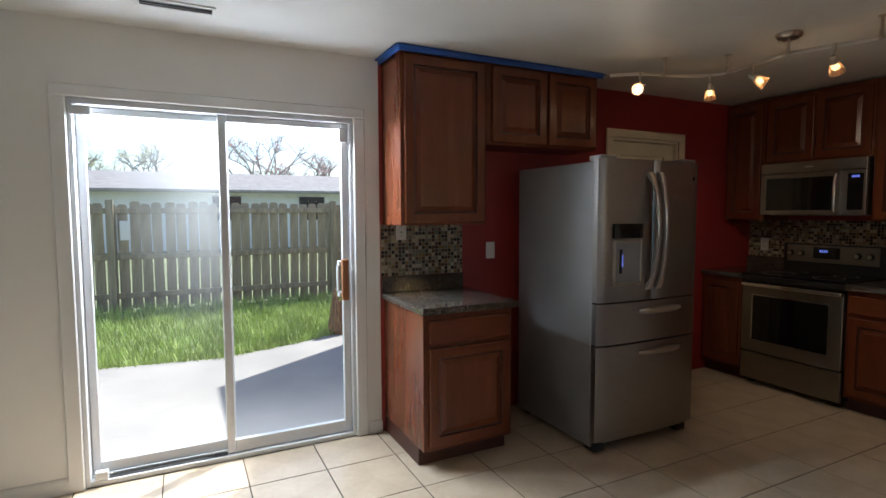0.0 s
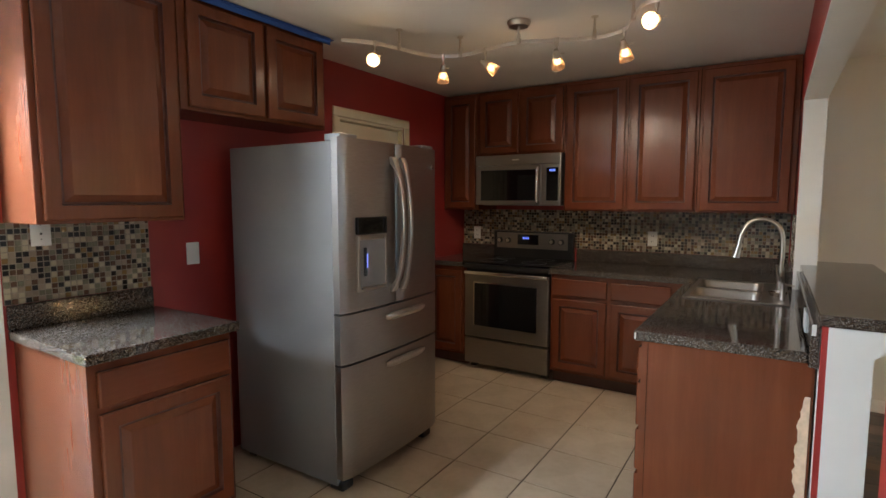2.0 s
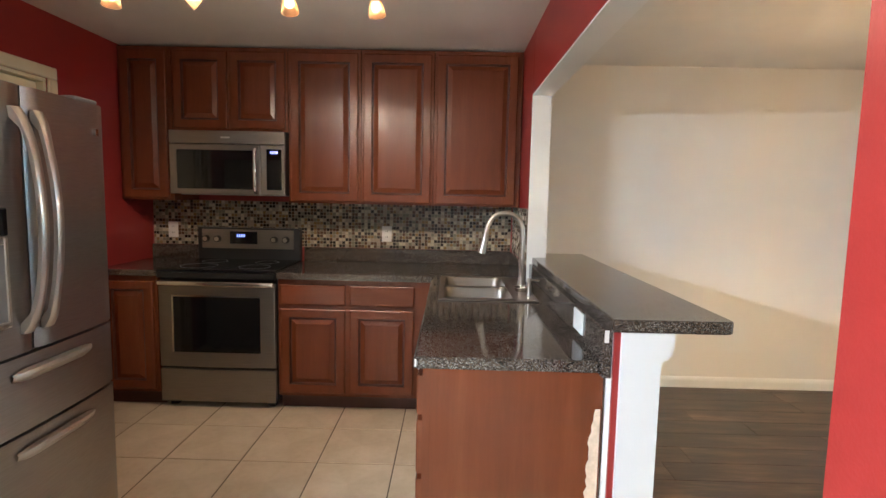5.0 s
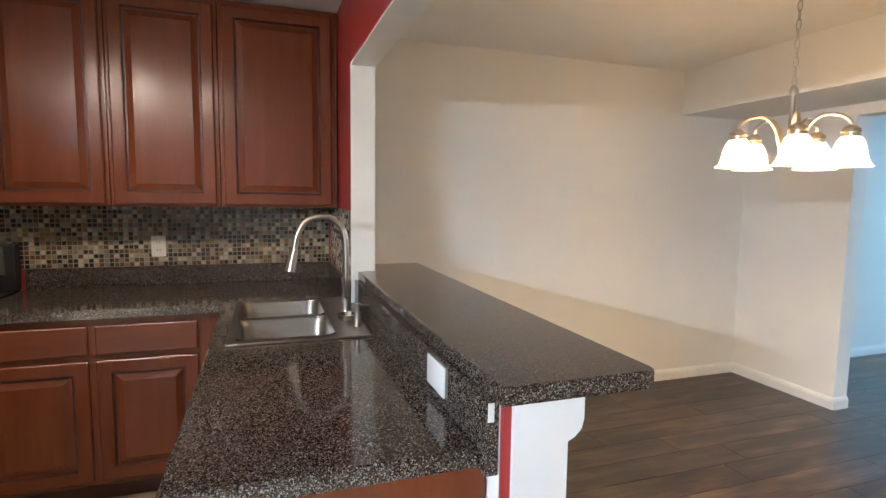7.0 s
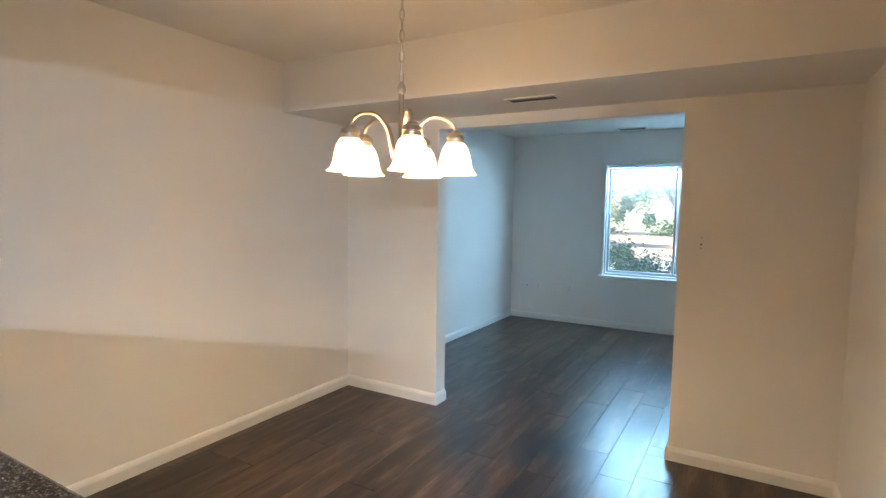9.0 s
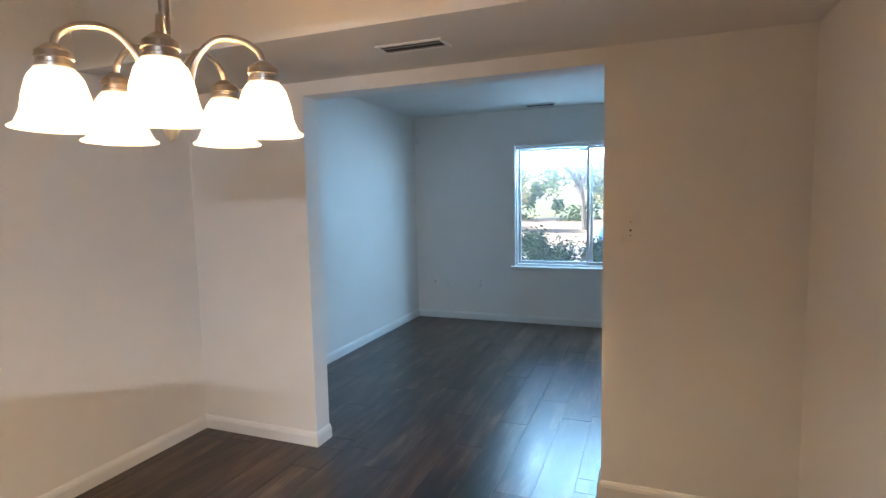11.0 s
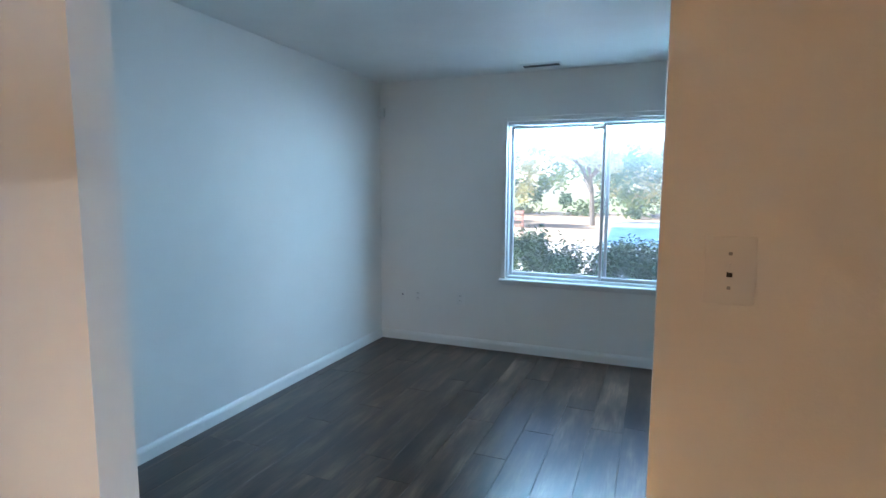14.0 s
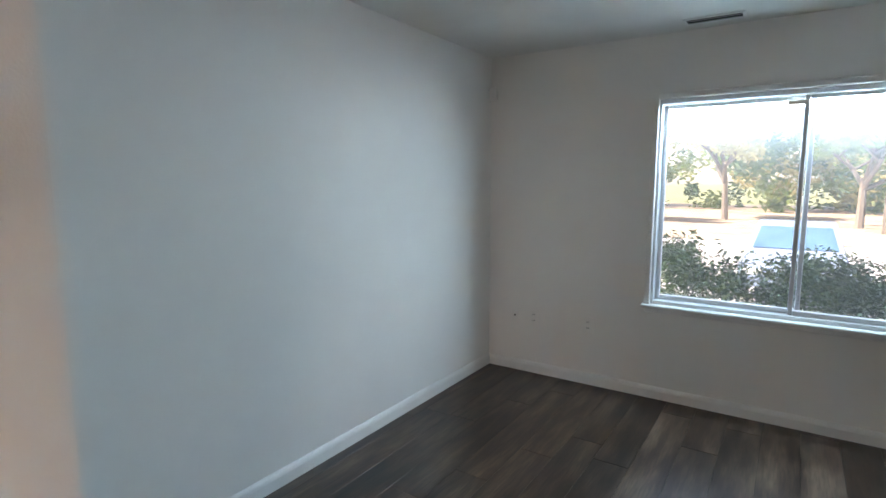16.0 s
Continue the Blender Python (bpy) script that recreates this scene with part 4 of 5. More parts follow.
lathe(fb, [(0.02, 0.914), (0.036, 0.916), (0.043, 0.935), (0.045, 0.937), (0.04, 0.937), (0.033, 0.918), (0.0, 0.916)], Matrix.Translation((3.97, 0.905, 0)))
ob_of("basket", fb, CHROME, True, dn)

# ---- outlets and switches ----


def plate(name, place, n, label, category, kind="outlet", w=0.072, h=0.115, group=""):
    t = thing(name, place, label, category, group)
    m = Matrix.Translation(place) @ facing(n)

    def add(part, u0, u1, v0, v1, d0, d1, mat, bev=0.0):
        bm = bmesh.new()
        box(bm, (u0, v0, d0), (u1, v1, d1), bev, 2)
        bmesh.ops.transform(bm, matrix=m, verts=bm.verts)
        ob_of(part, bm, mat, bev > 0, t)
    add("plate", -w / 2, w / 2, -h / 2, h / 2, 0.0, 0.006, PLATE, 0.002)
    if kind == "outlet":
        for v in (-.022, .022):
            add("socket", -.016, .016, v - .014, v + .014, 0.006, 0.008, PLATE, 0.002)
            add("slot", -.008, -.005, v - .006, v + .006, 0.008, 0.0085, SLOT)
            add("slot", .005, .008, v - .006, v + .006, 0.008, 0.0085, SLOT)
    elif kind == "switch":
        add("surround", -.006, .006, -.013, .013, 0.006, 0.0072, PLATE)
        add("slot", -.0045, .0045, -.011, -.002, 0.0072, 0.0078, SLOT)
        for v in (-.03, .03):
            add("screw", -.003, .003, v - .003, v + .003, 0.006, 0.0074, GREYSIDE, 0.001)
        add("toggle", -.004, .004, -.002, .012, 0.0075, 0.018, PLATE, 0.002)
    elif kind == "jack":
        add("jack", -.006, .006, -.006, .006, 0.006, 0.014, SLOT, 0.002)
    return t


plate("switch_plate", (1.612, N_Y - .006, 1.295), (0, -1, 0), "white switch plate on the mosaic", "switch", "switch")
plate("switch_plate", (2.285, N_Y, 1.148), (0, -1, 0), "white blank plate on the red wall", "wall plate", "blank", 0.07, 0.115)
plate("outlet", (E_X - .006, 1.762, 1.115), (-1, 0, 0), "white outlet on the mosaic backsplash", "outlet")
plate("outlet", (E_X - .006, 3.36, 1.115), (-1, 0, 0), "white outlet on the mosaic backsplash", "outlet")
plate("outlet", (3.105, 0.816, 0.966), (0, 1, 0), "white plate on the peninsula splash", "outlet", "blank", 0.13, 0.075)
plate("light_switch", (2.63, OY1, 1.253), (0, 1, 0), "white toggle switch on the dining wall", "switch", "switch", 0.08, 0.12)
plate("outlet", (4.33, S_Y, 0.435), (0, 1, 0), "white outlet under the window wall", "outlet")
plate("wall_jack", (4.745, S_Y, 0.43), (0, 1, 0), "white outlet near the corner", "outlet", "outlet", 0.05, 0.10)
plate("wall_jack", (4.90, S_Y, 0.43), (0, 1, 0), "white cable jack plate near the corner", "wall jack", "jack", 0.05, 0.09)
plate("outlet", (2.17, S_Y, 0.45), (0, 1, 0), "white outlet below the window", "outlet")
ms = thing("motion_sensor", (5.095, -5.72, 2.09), "small white motion sensor in the corner", "motion sensor")
blocks("housing", [((5.07, -5.753, 2.05), (5.125, -5.70, 2.14))], PLATE, ms, 0.012, 3)
blocks("lens", [((5.08, -5.70, 2.06), (5.112, -5.694, 2.095))], TRIM, ms, 0.004)


def register(x0, x1, y0, y1, z):
    """A ceiling air register with slats over a dark sheet that stands for the shade inside."""
    t = thing("ceiling_vent", ((x0 + x1) / 2, (y0 + y1) / 2, z), "white metal ceiling air register with dark slots", "vent", "ceiling vents")
    blocks("shade_sheet", [((x0 + .012, y0 + .012, z - .002), (x1 - .012, y1 - .012, z))], SLOT, t)
    blocks("frame", [((x0, y0, z - .008), (x1, y0 + .016, z)), ((x0, y1 - .016, z - .008), (x1, y1, z)), ((x0, y0 + .016, z - .008), (x0 + .016, y1 - .016, z)), ((x1 - .016, y0 + .016, z - .008), (x1, y1 - .016, z))], TRIM, t, 0.002)
    n = 5
    for i in range(n):
        y = y0 + .02 + (y1 - y0 - .04) * (i + .5) / n
        # most slats are coloured dark to imitate the shade between them
        blocks("slat", [((x0 + .016, y - .003, z - .007), (x1 - .016, y + .003, z - .002))], SLOT if i % 3 else GREYSIDE, t)


register(0.20, 0.53, 3.07, 3.17, CZ)
register(3.34, 3.64, -2.13, -2.01, 2.04)
register(3.46, 3.77, -5.62, -5.50, CZ)

# ---- track light ----
tr = thing("track_light", (3.28, 2.12, CZ), "brushed nickel wavy rail light with six lit spot heads", "track light")
RZ = 2.26
rail = [(2.775, 2.90), (2.915, 2.79), (3.095, 2.735), (3.28, 2.67), (3.37, 2.53), (3.34, 2.33), (3.315, 2.14), (3.375, 1.97), (3.45, 1.775), (3.40, 1.61), (3.23, 1.53), (3.07, 1.42), (3.10, 1.21)]
tb = bmesh.new()
ribbon(tb, [(x, y, RZ) for x, y in rail], 0.007, 0.020)
ob_of("rail", tb, SATIN, True, tr)
cb = bmesh.new()
lathe(cb, [(0, CZ - .03), (0.05, CZ - .028), (0.062, CZ - .012), (0.062, CZ - .001)], Matrix.Translation((3.29, 2.125, 0)), 28)
ob_of("canopy", cb, NICKEL, True, tr)
for x, y in ((3.06, 2.735), (3.355, 2.52), (3.29, 2.125), (3.425, 1.765), (3.23, 1.53)):
    sb = bmesh.new()
    rod(sb, (x, y, CZ - .0005), (x, y, CZ - .006), 0.018)
    rod(sb, (x, y, CZ - .005), (x, y, RZ + .03), 0.006)
    rod(sb, (x, y, RZ + .035), (x, y, RZ - .014), 0.008, 0.012)
    ob_of("support", sb, NICKEL, True, tr)
SPOT_GLASS = lamp_glass("frosted_spot_glass", (0.40, 0.27, 0.17), (1.0, 0.60, 0.30), 0.018, 0.5)
for x, y, aim in ((2.915, 2.79, (-.72, -.45, -.38)), (3.33, 2.62, (.45, .3, -.8)), (3.345, 2.35, (.5, -.6, -.5)), (3.385, 1.95, (.6, .1, -.6)), (3.40, 1.61, (.5, -.05, -.65)), (3.08, 1.40, (-.85, .15, -.28))):
    d = Vector(aim).normalized()
    piv = Vector((x, y, RZ - .075))
    hb = bmesh.new()
    rod(hb, (x, y, RZ + .012), (x, y, RZ - .03), 0.011, 0.008)
    rod(hb, (x, y, RZ - .03), piv, 0.004)
    rod(hb, piv - d * .03, piv + d * .012, 0.012, 0.021, 16)
    rod(hb, piv - d * .012, piv - d * .004, 0.0185, 0.0185, 16)
    rod(hb, piv + Vector((0, -.042, .004)), piv + Vector((0, .012, 0)), 0.003)
    ob_of("stem", hb, NICKEL, True, tr)
    m = Matrix.Translation(piv) @ d.to_track_quat("Z", "Y").to_matrix().to_4x4()
    hb = bmesh.new()
    lathe(hb, [(0.020, 0.012), (0.027, 0.03), (0.036, 0.075), (0.034, 0.075), (0.025, 0.03), (0.018, 0.014)], m, 20)
    ob_of("head_shade", hb, SPOT_GLASS, True, tr)
    hb = bmesh.new()
    lathe(hb, [(0.0, 0.055), (0.012, 0.052), (0.020, 0.04), (0.014, 0.022), (0.0, 0.02)], m, 14)
    ob_of("bulb", hb, BULB_GLOW, True, tr)
    beam("track_beam", piv + d * .082, piv + d, TRACK_WATTS, 98)
    bulb("track_bulb", piv + d * .066, 0.35, 0.012, (1.0, 0.79, 0.55))

# ---- chandelier ----
CX, CY = 3.56, -0.89
ch = thing("chandelier", (CX, CY, 1.53), "five-arm brushed nickel chandelier with lit glass bell shades", "chandelier")
sb = bmesh.new()
lathe(sb, [(0, 1.535), (0.008, 1.538), (0.012, 1.55), (0.02, 1.57), (0.028, 1.60), (0.02, 1.63), (0.011, 1.645), (0.011, 1.845), (0.016, 1.85), (0.018, 1.865), (0.012, 1.882), (0.004, 1.89), (0.0, 1.89)], Matrix.Translation((CX, CY, 0)))
ob_of("stem", sb, NICKEL, True, ch)
sb = bmesh.new()
lathe(sb, [(0, CZ - .035), (0.045, CZ - .03), (0.06, CZ - .01), (0.06, CZ - .001)], Matrix.Translation((CX, CY, 0)), 28)
ob_of("canopy", sb, NICKEL, True, ch)
z, k = 1.885, 0
while z < CZ - .05:
    lb = bmesh.new()
    q = Matrix.Translation((CX, CY, z + .02)) @ Matrix.Rotation(radians(90 * (k % 2) + 20), 4, "Z")
    ring = [q @ Vector((0.0085 * math.cos(a), 0, 0.0225 * math.sin(a))) for a in [i * math.pi / 6 for i in range(13)]]
    pipe(lb, ring, 0.0022, 6)
    ob_of("chain_link", lb, NICKEL, True, ch)
    z += 0.038
    k += 1
for i in range(5):
    a = radians(72 * i + 135)
    ux, uy = math.cos(a), math.sin(a)

    def at(r, zz):
        return (CX + ux * r, CY + uy * r, zz)
    ab = bmesh.new()
    pipe(ab, [at(.012, 1.60), at(.03, 1.605), at(.045, 1.66), at(.062, 1.715), at(.105, 1.757), at(.16, 1.755), at(.195, 1.733), at(.205, 1.705)], 0.0075)
    ob_of("arm", ab, NICKEL, True, ch)
    ab = bmesh.new()
    lathe(ab, [(0.0, 1.712), (0.014, 1.71), (0.032, 1.695), (0.034, 1.682), (0.031, 1.68), (0.031, 1.672), (0.034, 1.67), (0.034, 1.66)], Matrix.Translation(at(.205, 0)))
    ob_of("shade_holder", ab, NICKEL, True, ch)
    ab = bmesh.new()
    lathe(ab, [(0.033, 1.665), (0.047, 1.645), (0.056, 1.615), (0.062, 1.58), (0.072, 1.558), (0.084, 1.550), (0.082, 1.547), (0.070, 1.554), (0.059, 1.577), (0.053, 1.612), (0.044, 1.642), (0.031, 1.66)], Matrix.Translation(at(.205, 0)), 28)
    s = ob_of("shade", ab, SHADE_GLOW, True, ch)
    bulb("chandelier_bulb", at(.205, 1.60), CHANDELIER_WATTS, 0.028)

# ---- outside ----


def ground_height(y):
    t = min(1, max(0, (y + 8.0) / 3.0))
    return -0.85 + 0.75 * t * t * (3 - 2 * t)


LITTER = plain("leaf_litter_ground", (0.42, 0.33, 0.235), 0.95, vary=0.35, scale=0.8, grain=9, relief=0.5)
ASPHALT = plain("pale_concrete_paving", (0.50, 0.49, 0.47), 0.9, vary=0.15, scale=1.5, grain=80, relief=0.4)
CONCRETE = plain("pale_concrete", (0.42, 0.39, 0.35), 0.85, vary=0.14, scale=1.3, grain=60, relief=0.3)
GRASSGROUND = plain("mown_grass_ground", (0.21, 0.23, 0.10), 0.9, vary=0.35, scale=1.1, grain=40, relief=0.6)
BLADE = plain("grass_blades", (0.40, 0.50, 0.14), 0.6, vary=0.3, scale=2)
LEAF_DARK = plain("dark_hedge_leaf", (0.15, 0.24, 0.12), 0.4, vary=0.4, scale=9)
LEAF_LIGHT = plain("pale_hedge_leaf", (0.25, 0.36, 0.16), 0.35, vary=0.4, scale=9)
LEAF_YELLOW = plain("spring_leaf", (0.48, 0.47, 0.22), 0.6, vary=0.35, scale=2)
LEAF_GREEN = plain("green_tree_leaf", (0.22, 0.31, 0.11), 0.6, vary=0.35, scale=2)
LEAF_PINK = plain("pink_bud", (0.45, 0.22, 0.20), 0.7, vary=0.3, scale=2)
BARK = plain("grey_bark", (0.18, 0.155, 0.12), 0.9, vary=0.3, scale=5, relief=0.6, stretch=(4, 4, 1))
FENCEWOOD = plain("weathered_fence_wood", (0.33, 0.275, 0.185), 0.9, vary=0.35, scale=3, grain=30, relief=0.5, stretch=(5, 5, 0.6))
BRICK = plain("red_brown_brick", (0.34, 0.19, 0.14), 0.9, vary=0.25, scale=8)
SHINGLE = plain("grey_shingle", (0.33, 0.30, 0.28), 0.9, vary=0.2, scale=4, grain=20, relief=0.5)
SIDING = plain("white_siding", (0.78, 0.79, 0.80), 0.7, vary=0.05)

gb = bmesh.new()
ys = [-400, -120, -60, -30, -16, -10, -8, -7.5, -7, -6.5, -6, -5.5, -5, 0, 3, 8, 14, 30, 60, 120, 400]
xs = [-400, -100, -30, -10, 0, 10, 30, 100, 400]
grid = [[gb.verts.new((x, y, ground_height(y) - .012)) for x in xs] for y in ys]
for r0, r1 in zip(grid, grid[1:]):
    for i in range(len(xs) - 1):
        gb.faces.new((r0[i], r0[i + 1], r1[i + 1], r1[i]))
tagged(ob_of("ground", gb, GRASSGROUND), "grassy ground around the house", "ground", kind="structure")
pt = bmesh.new()
edge_pts = [(-9, 6.9), (-4, 6.6), (-.5, 6.25), (.65, 6.1), (1.4, 6.35), (2.2, 6.75), (3.2, 7.0)]
lo_p = [pt.verts.new((x, N_Y + .15, -.10)) for x, y in edge_pts]
hi_p = [pt.verts.new((x, y, -.10)) for x, y in edge_pts]
for i in range(len(edge_pts) - 1):
    pt.faces.new((lo_p[i], lo_p[i + 1], hi_p[i + 1], hi_p[i]))
r = bmesh.ops.extrude_face_region(pt, geom=list(pt.faces))
bmesh.ops.translate(pt, vec=(0, 0, .035), verts=[v for v in r["geom"] if isinstance(v, bmesh.types.BMVert)])
tagged(ob_of("patio", pt, CONCRETE), "pale concrete patio behind the house", "patio", kind="structure")
structure("foundation", [((W_X - .15, S_Y - .15, -1.0), (E_X + .15, N_Y + .15, -.02))], CONCRETE, "concrete foundation of the house", "foundation")
# unseen block, placed and sized to throw the shadow edge across the patio
structure("patio_shading_wing", [((3.05, N_Y + .15, -.1), (7.5, 6.85, 2.95))], BRICK, "unseen brick wing added to shade the patio", "house wing")
structure("street", [((-60, -25, -.87), (60, -8.3, -.845))], ASPHALT, "pale sunlit concrete driveway and street", "road")
structure("verge", [((-60, -60, -.86), (60, -25.02, -.80))], LITTER, "strip of brown leaf litter and thin grass across the street", "ground")


def blades(name, region, count, height, seed, mat, label):
    """Tufts of grass: thin bent triangles over a region (x0, x1, y0(x), y1)."""
    rg = random.Random(seed)
    verts, faces = [], []
    x0, x1, y1 = region
    for _ in range(count):
        x = rg.uniform(x0, x1)
        ye = 6.9
        for (xa, ya), (xb, yb) in zip(edge_pts, edge_pts[1:]):
            if xa <= x <= xb:
                ye = ya + (yb - ya) * (x - xa) / (xb - xa)
        y = ye + (y1 - ye) * rg.random() ** 1.3 - .03
        h = height * rg.uniform(0.4, 1.3) * (1.4 if y > y1 - .4 else 1)
        a = rg.uniform(0, 6.28)
        w = rg.uniform(.005, .011)
        dx, dy = math.cos(a), math.sin(a)
        n = len(verts)
        lean = rg.uniform(.1, .7) * h
        verts += [(x - dy * w, y + dx * w, -.115), (x + dy * w, y - dx * w, -.115), (x + dx * lean, y + dy * lean, -.115 + h)]
        faces.append((n, n + 1, n + 2))
    me = bpy.data.meshes.new(name)
    me.from_pydata(verts, [], faces)
    me.materials.append(mat)
    return tagged(new(name, me), label, "grass", kind="stuff")


blades("grass", (-5, 6, 9.75), 42000, 0.12, 11, BLADE, "unmown bright green spring grass")


def leaf_cloud(name, centres, per, size, mat, rg, parent):
    """Many small bent leaves scattered about each of the centres (x, y, z, radius)."""
    verts, faces = [], []
    for cx, cy, cz, rad in centres:
        for _ in range(per):
            v = Vector((rg.gauss(0, 1), rg.gauss(0, 1), rg.gauss(0, 1))).normalized() * rad * rg.random() ** 0.5
            c = Vector((cx, cy, cz)) + v
            u = Vector((rg.gauss(0, 1), rg.gauss(0, 1), rg.gauss(0, .6))).normalized()
            w = u.orthogonal().normalized()
            s = size * rg.uniform(.6, 1.3)
            n = len(verts)
            verts += [c - u * s, c + w * s * .45, c + u * s, c - w * s * .45]
            faces.append((n, n + 1, n + 2, n + 3))
    me = bpy.data.meshes.new(name)
    me.from_pydata(verts, [], faces)
    me.materials.append(mat)
    ob = tagged(new(name, me), kind="stuff")
    ob.parent = parent
    me.transform(Matrix.Translation(-parent.location))
    return ob


def tree(x, y, h, spread, leaf, per, size, seed, label, levels=4, trunk=0.16, bole=0.32):
    rg = random.Random(seed)
    z0 = ground_height(y) - .05
    t = thing("tree", (x, y, z0), label, "tree", "trees")
    bm = bmesh.new()
    tips = []

    def grow(p, d, length, r, lev):
        q = p + d * length
        rod(bm, p, q, r, r * .68, 7 if lev < 2 else 5)
        if lev >= levels:
            tips.append((q.x, q.y, q.z, length * .9))
            return
        if lev >= levels - 1:
            tips.append((q.x, q.y, q.z, length * .7))
        for _ in range(rg.choice((2, 3, 3)) if lev else 5):
            nd = (d * rg.uniform(.5, 1.0) + Vector((rg.gauss(0, 1), rg.gauss(0, 1), rg.uniform(-.15, .7))) * spread).normalized()
            grow(p + d * length * rg.uniform(.7, 1), nd, length * rg.uniform(.6, .8), r * .62, lev + 1)
    grow(Vector((x, y, z0)), Vector((rg.uniform(-.06, .06), rg.uniform(-.06, .06), 1)).normalized(), h * bole, trunk, 0)
    ob_of("branches", bm, BARK, True, t)
    if per:
        leaf_cloud("leaves", tips, per, size, leaf, rg, t)
    return t


# back fence
FY = 9.8
fence = thing("fence", (1.0, FY, -.1), "weathered wooden picket privacy fence behind the yard", "fence")
fm = bmesh.new()
box(fm, (-.07, -.009, 0), (.07, .009, 1.66), .0)
pick = bpy.data.meshes.new("picket")
bmesh.ops.bevel(fm, geom=[e for e in fm.edges if abs(e.verts[0].co.z - 1.66) < 1e-4 and abs(e.verts[1].co.z - 1.66) < 1e-4 and abs(e.verts[0].co.x - e.verts[1].co.x) < 1e-4], offset=.03, segments=1, affect="EDGES")
fm.to_mesh(pick)
fm.free()
pick.materials.append(FENCEWOOD)
rg = random.Random(8)
x = -6.0
while x < 7.5:
    o = new("picket", pick)
    o.parent = fence
    o.location = (x - 1.0, rg.uniform(-.004, .004), .02 + rg.uniform(-.03, .02))
    o.rotation_euler = (0, radians(rg.uniform(-.7, .7)), 0)
    x += 0.152 + rg.uniform(0, .014)
blocks("rail", [((-6.1, FY - .05, z), (7.5, FY - .012, z + .085)) for z in (0.10, 0.70, 1.41)], FENCEWOOD, fence, 0.004)
blocks("post", [((x - .05, FY - .15, -.15), (x + .05, FY - .051, 1.62)) for x in (-3.05, -0.62, 2.78, 5.2)], FENCEWOOD, fence, 0.006)
mb = thing("junction_box", (-0.42, FY - .16, 1.1), "small grey box fixed to the fence post", "utility box")
blocks("case", [((-0.50, FY - .12, 1.0), (-0.36, FY - .05, 1.3))], PLATE, mb, .01)

# stump by the patio edge
sm = thing("tree_stump", (2.08, 6.72, -.1), "splintered brown tree stump by the patio", "tree stump")
sbm = bmesh.new()
rgs = random.Random(4)
for i in range(16):
    a = i * math.pi / 8
    rod(sbm, (2.08 + .13 * math.cos(a), 6.72 + .13 * math.sin(a), -.12), (2.08 + .07 * math.cos(a), 6.72 + .07 * math.sin(a), .28 + rgs.uniform(0, .2)), .05, .02, 6)
ob_of("wood", sbm, plain("splintered_wood", (0.30, 0.17, 0.09), 0.9, vary=.4, scale=12, stretch=(4, 4, 1)), False, sm)

# neighbour's low house
nh = thing("house", (-2, 26, -.1), "long low white house with a grey shingle roof", "house")
blocks("wall", [((-9.5, 24, -.1), (8.2, 30, 2.35))], SIDING, nh)
blocks("brick_end", [((8.2, 24.002, -.1), (8.9, 29.99, 2.35)), ((-7.4, 23.95, -.1), (-5.6, 23.998, 2.35))], BRICK, nh)
rb = bmesh.new()
pr = [(23.3, 2.35), (27, 3.25), (30.7, 2.35), (30.7, 2.25), (23.3, 2.25)]
ra = [rb.verts.new((-10.2, y, z)) for y, z in pr]
rc = [rb.verts.new((9.6, y, z)) for y, z in pr]
rb.faces.new(ra)
rb.faces.new(rc[::-1])
for i in range(5):
    rb.faces.new((ra[i], ra[(i + 1) % 5], rc[(i + 1) % 5], rc[i]))
ob_of("roof", rb, SHINGLE, False, nh)
blocks("window", [((x, 23.93, 1.1), (x + 1.1, 23.99, 2.1)) for x in (-9.2, -4.0, 1.5, 5.0)], BLACKGLASS, nh)

for i, (x, y, h, leaf, per, label) in enumerate(((-7, 36, 8, LEAF_YELLOW, 6, "bare spring tree with a few yellow buds"), (-1.5, 38, 7, LEAF_YELLOW, 5, "bare spring tree with a few yellow buds"), (4.5, 35, 8.5, LEAF_PINK, 6, "bare tree with pink buds"),
                                               (9, 37, 7.5, LEAF_PINK, 5, "bare tree with pink buds"), (13.5, 31, 9.5, LEAF_GREEN, 9, "tall tree in thin spring leaf"), (17.5, 33, 10, LEAF_YELLOW, 9, "tall tree in thin spring leaf"), (-12, 33, 8, LEAF_YELLOW, 8, "bare spring tree with a few yellow buds"))):
    tree(x, y, h, .55, leaf, per, .065, 20 + i, label, 5, .15)

# front: hedge, car, far trees
hg = thing("hedge", (3.2, -7.1, ground_height(-7.1)), "dense glossy green hedge under the window", "hedge")
rg = random.Random(31)
cent = []
for i in range(640):
    x = rg.uniform(0.6, 6.6)
    y = rg.uniform(-7.4, -6.75)
    zt = 0.82 + .05 * math.sin(x * 5) + .03 * math.sin(x * 13) + rg.uniform(-.07, .03)
    cent.append((x, y, zt - .06 - 1.0 * rg.random() ** 1.6, rg.uniform(.12, .2)))
leaf_cloud("leaves", cent[::2], 130, .024, LEAF_DARK, rg, hg)
leaf_cloud("leaves", cent[1::2], 130, .023, LEAF_LIGHT, rg, hg)
sprig = []
for x, top_z in ((3.75, 1.05), (3.55, .95), (2.25, .95), (2.3, 1.0), (3.95, .85)):
    for k in range(6):
        sprig.append((x + .02 * k, -6.9, .6 + (top_z - .6) * k / 5, .05))
leaf_cloud("sprigs", sprig, 5, .035, LEAF_DARK, rg, hg)
sbm = bmesh.new()
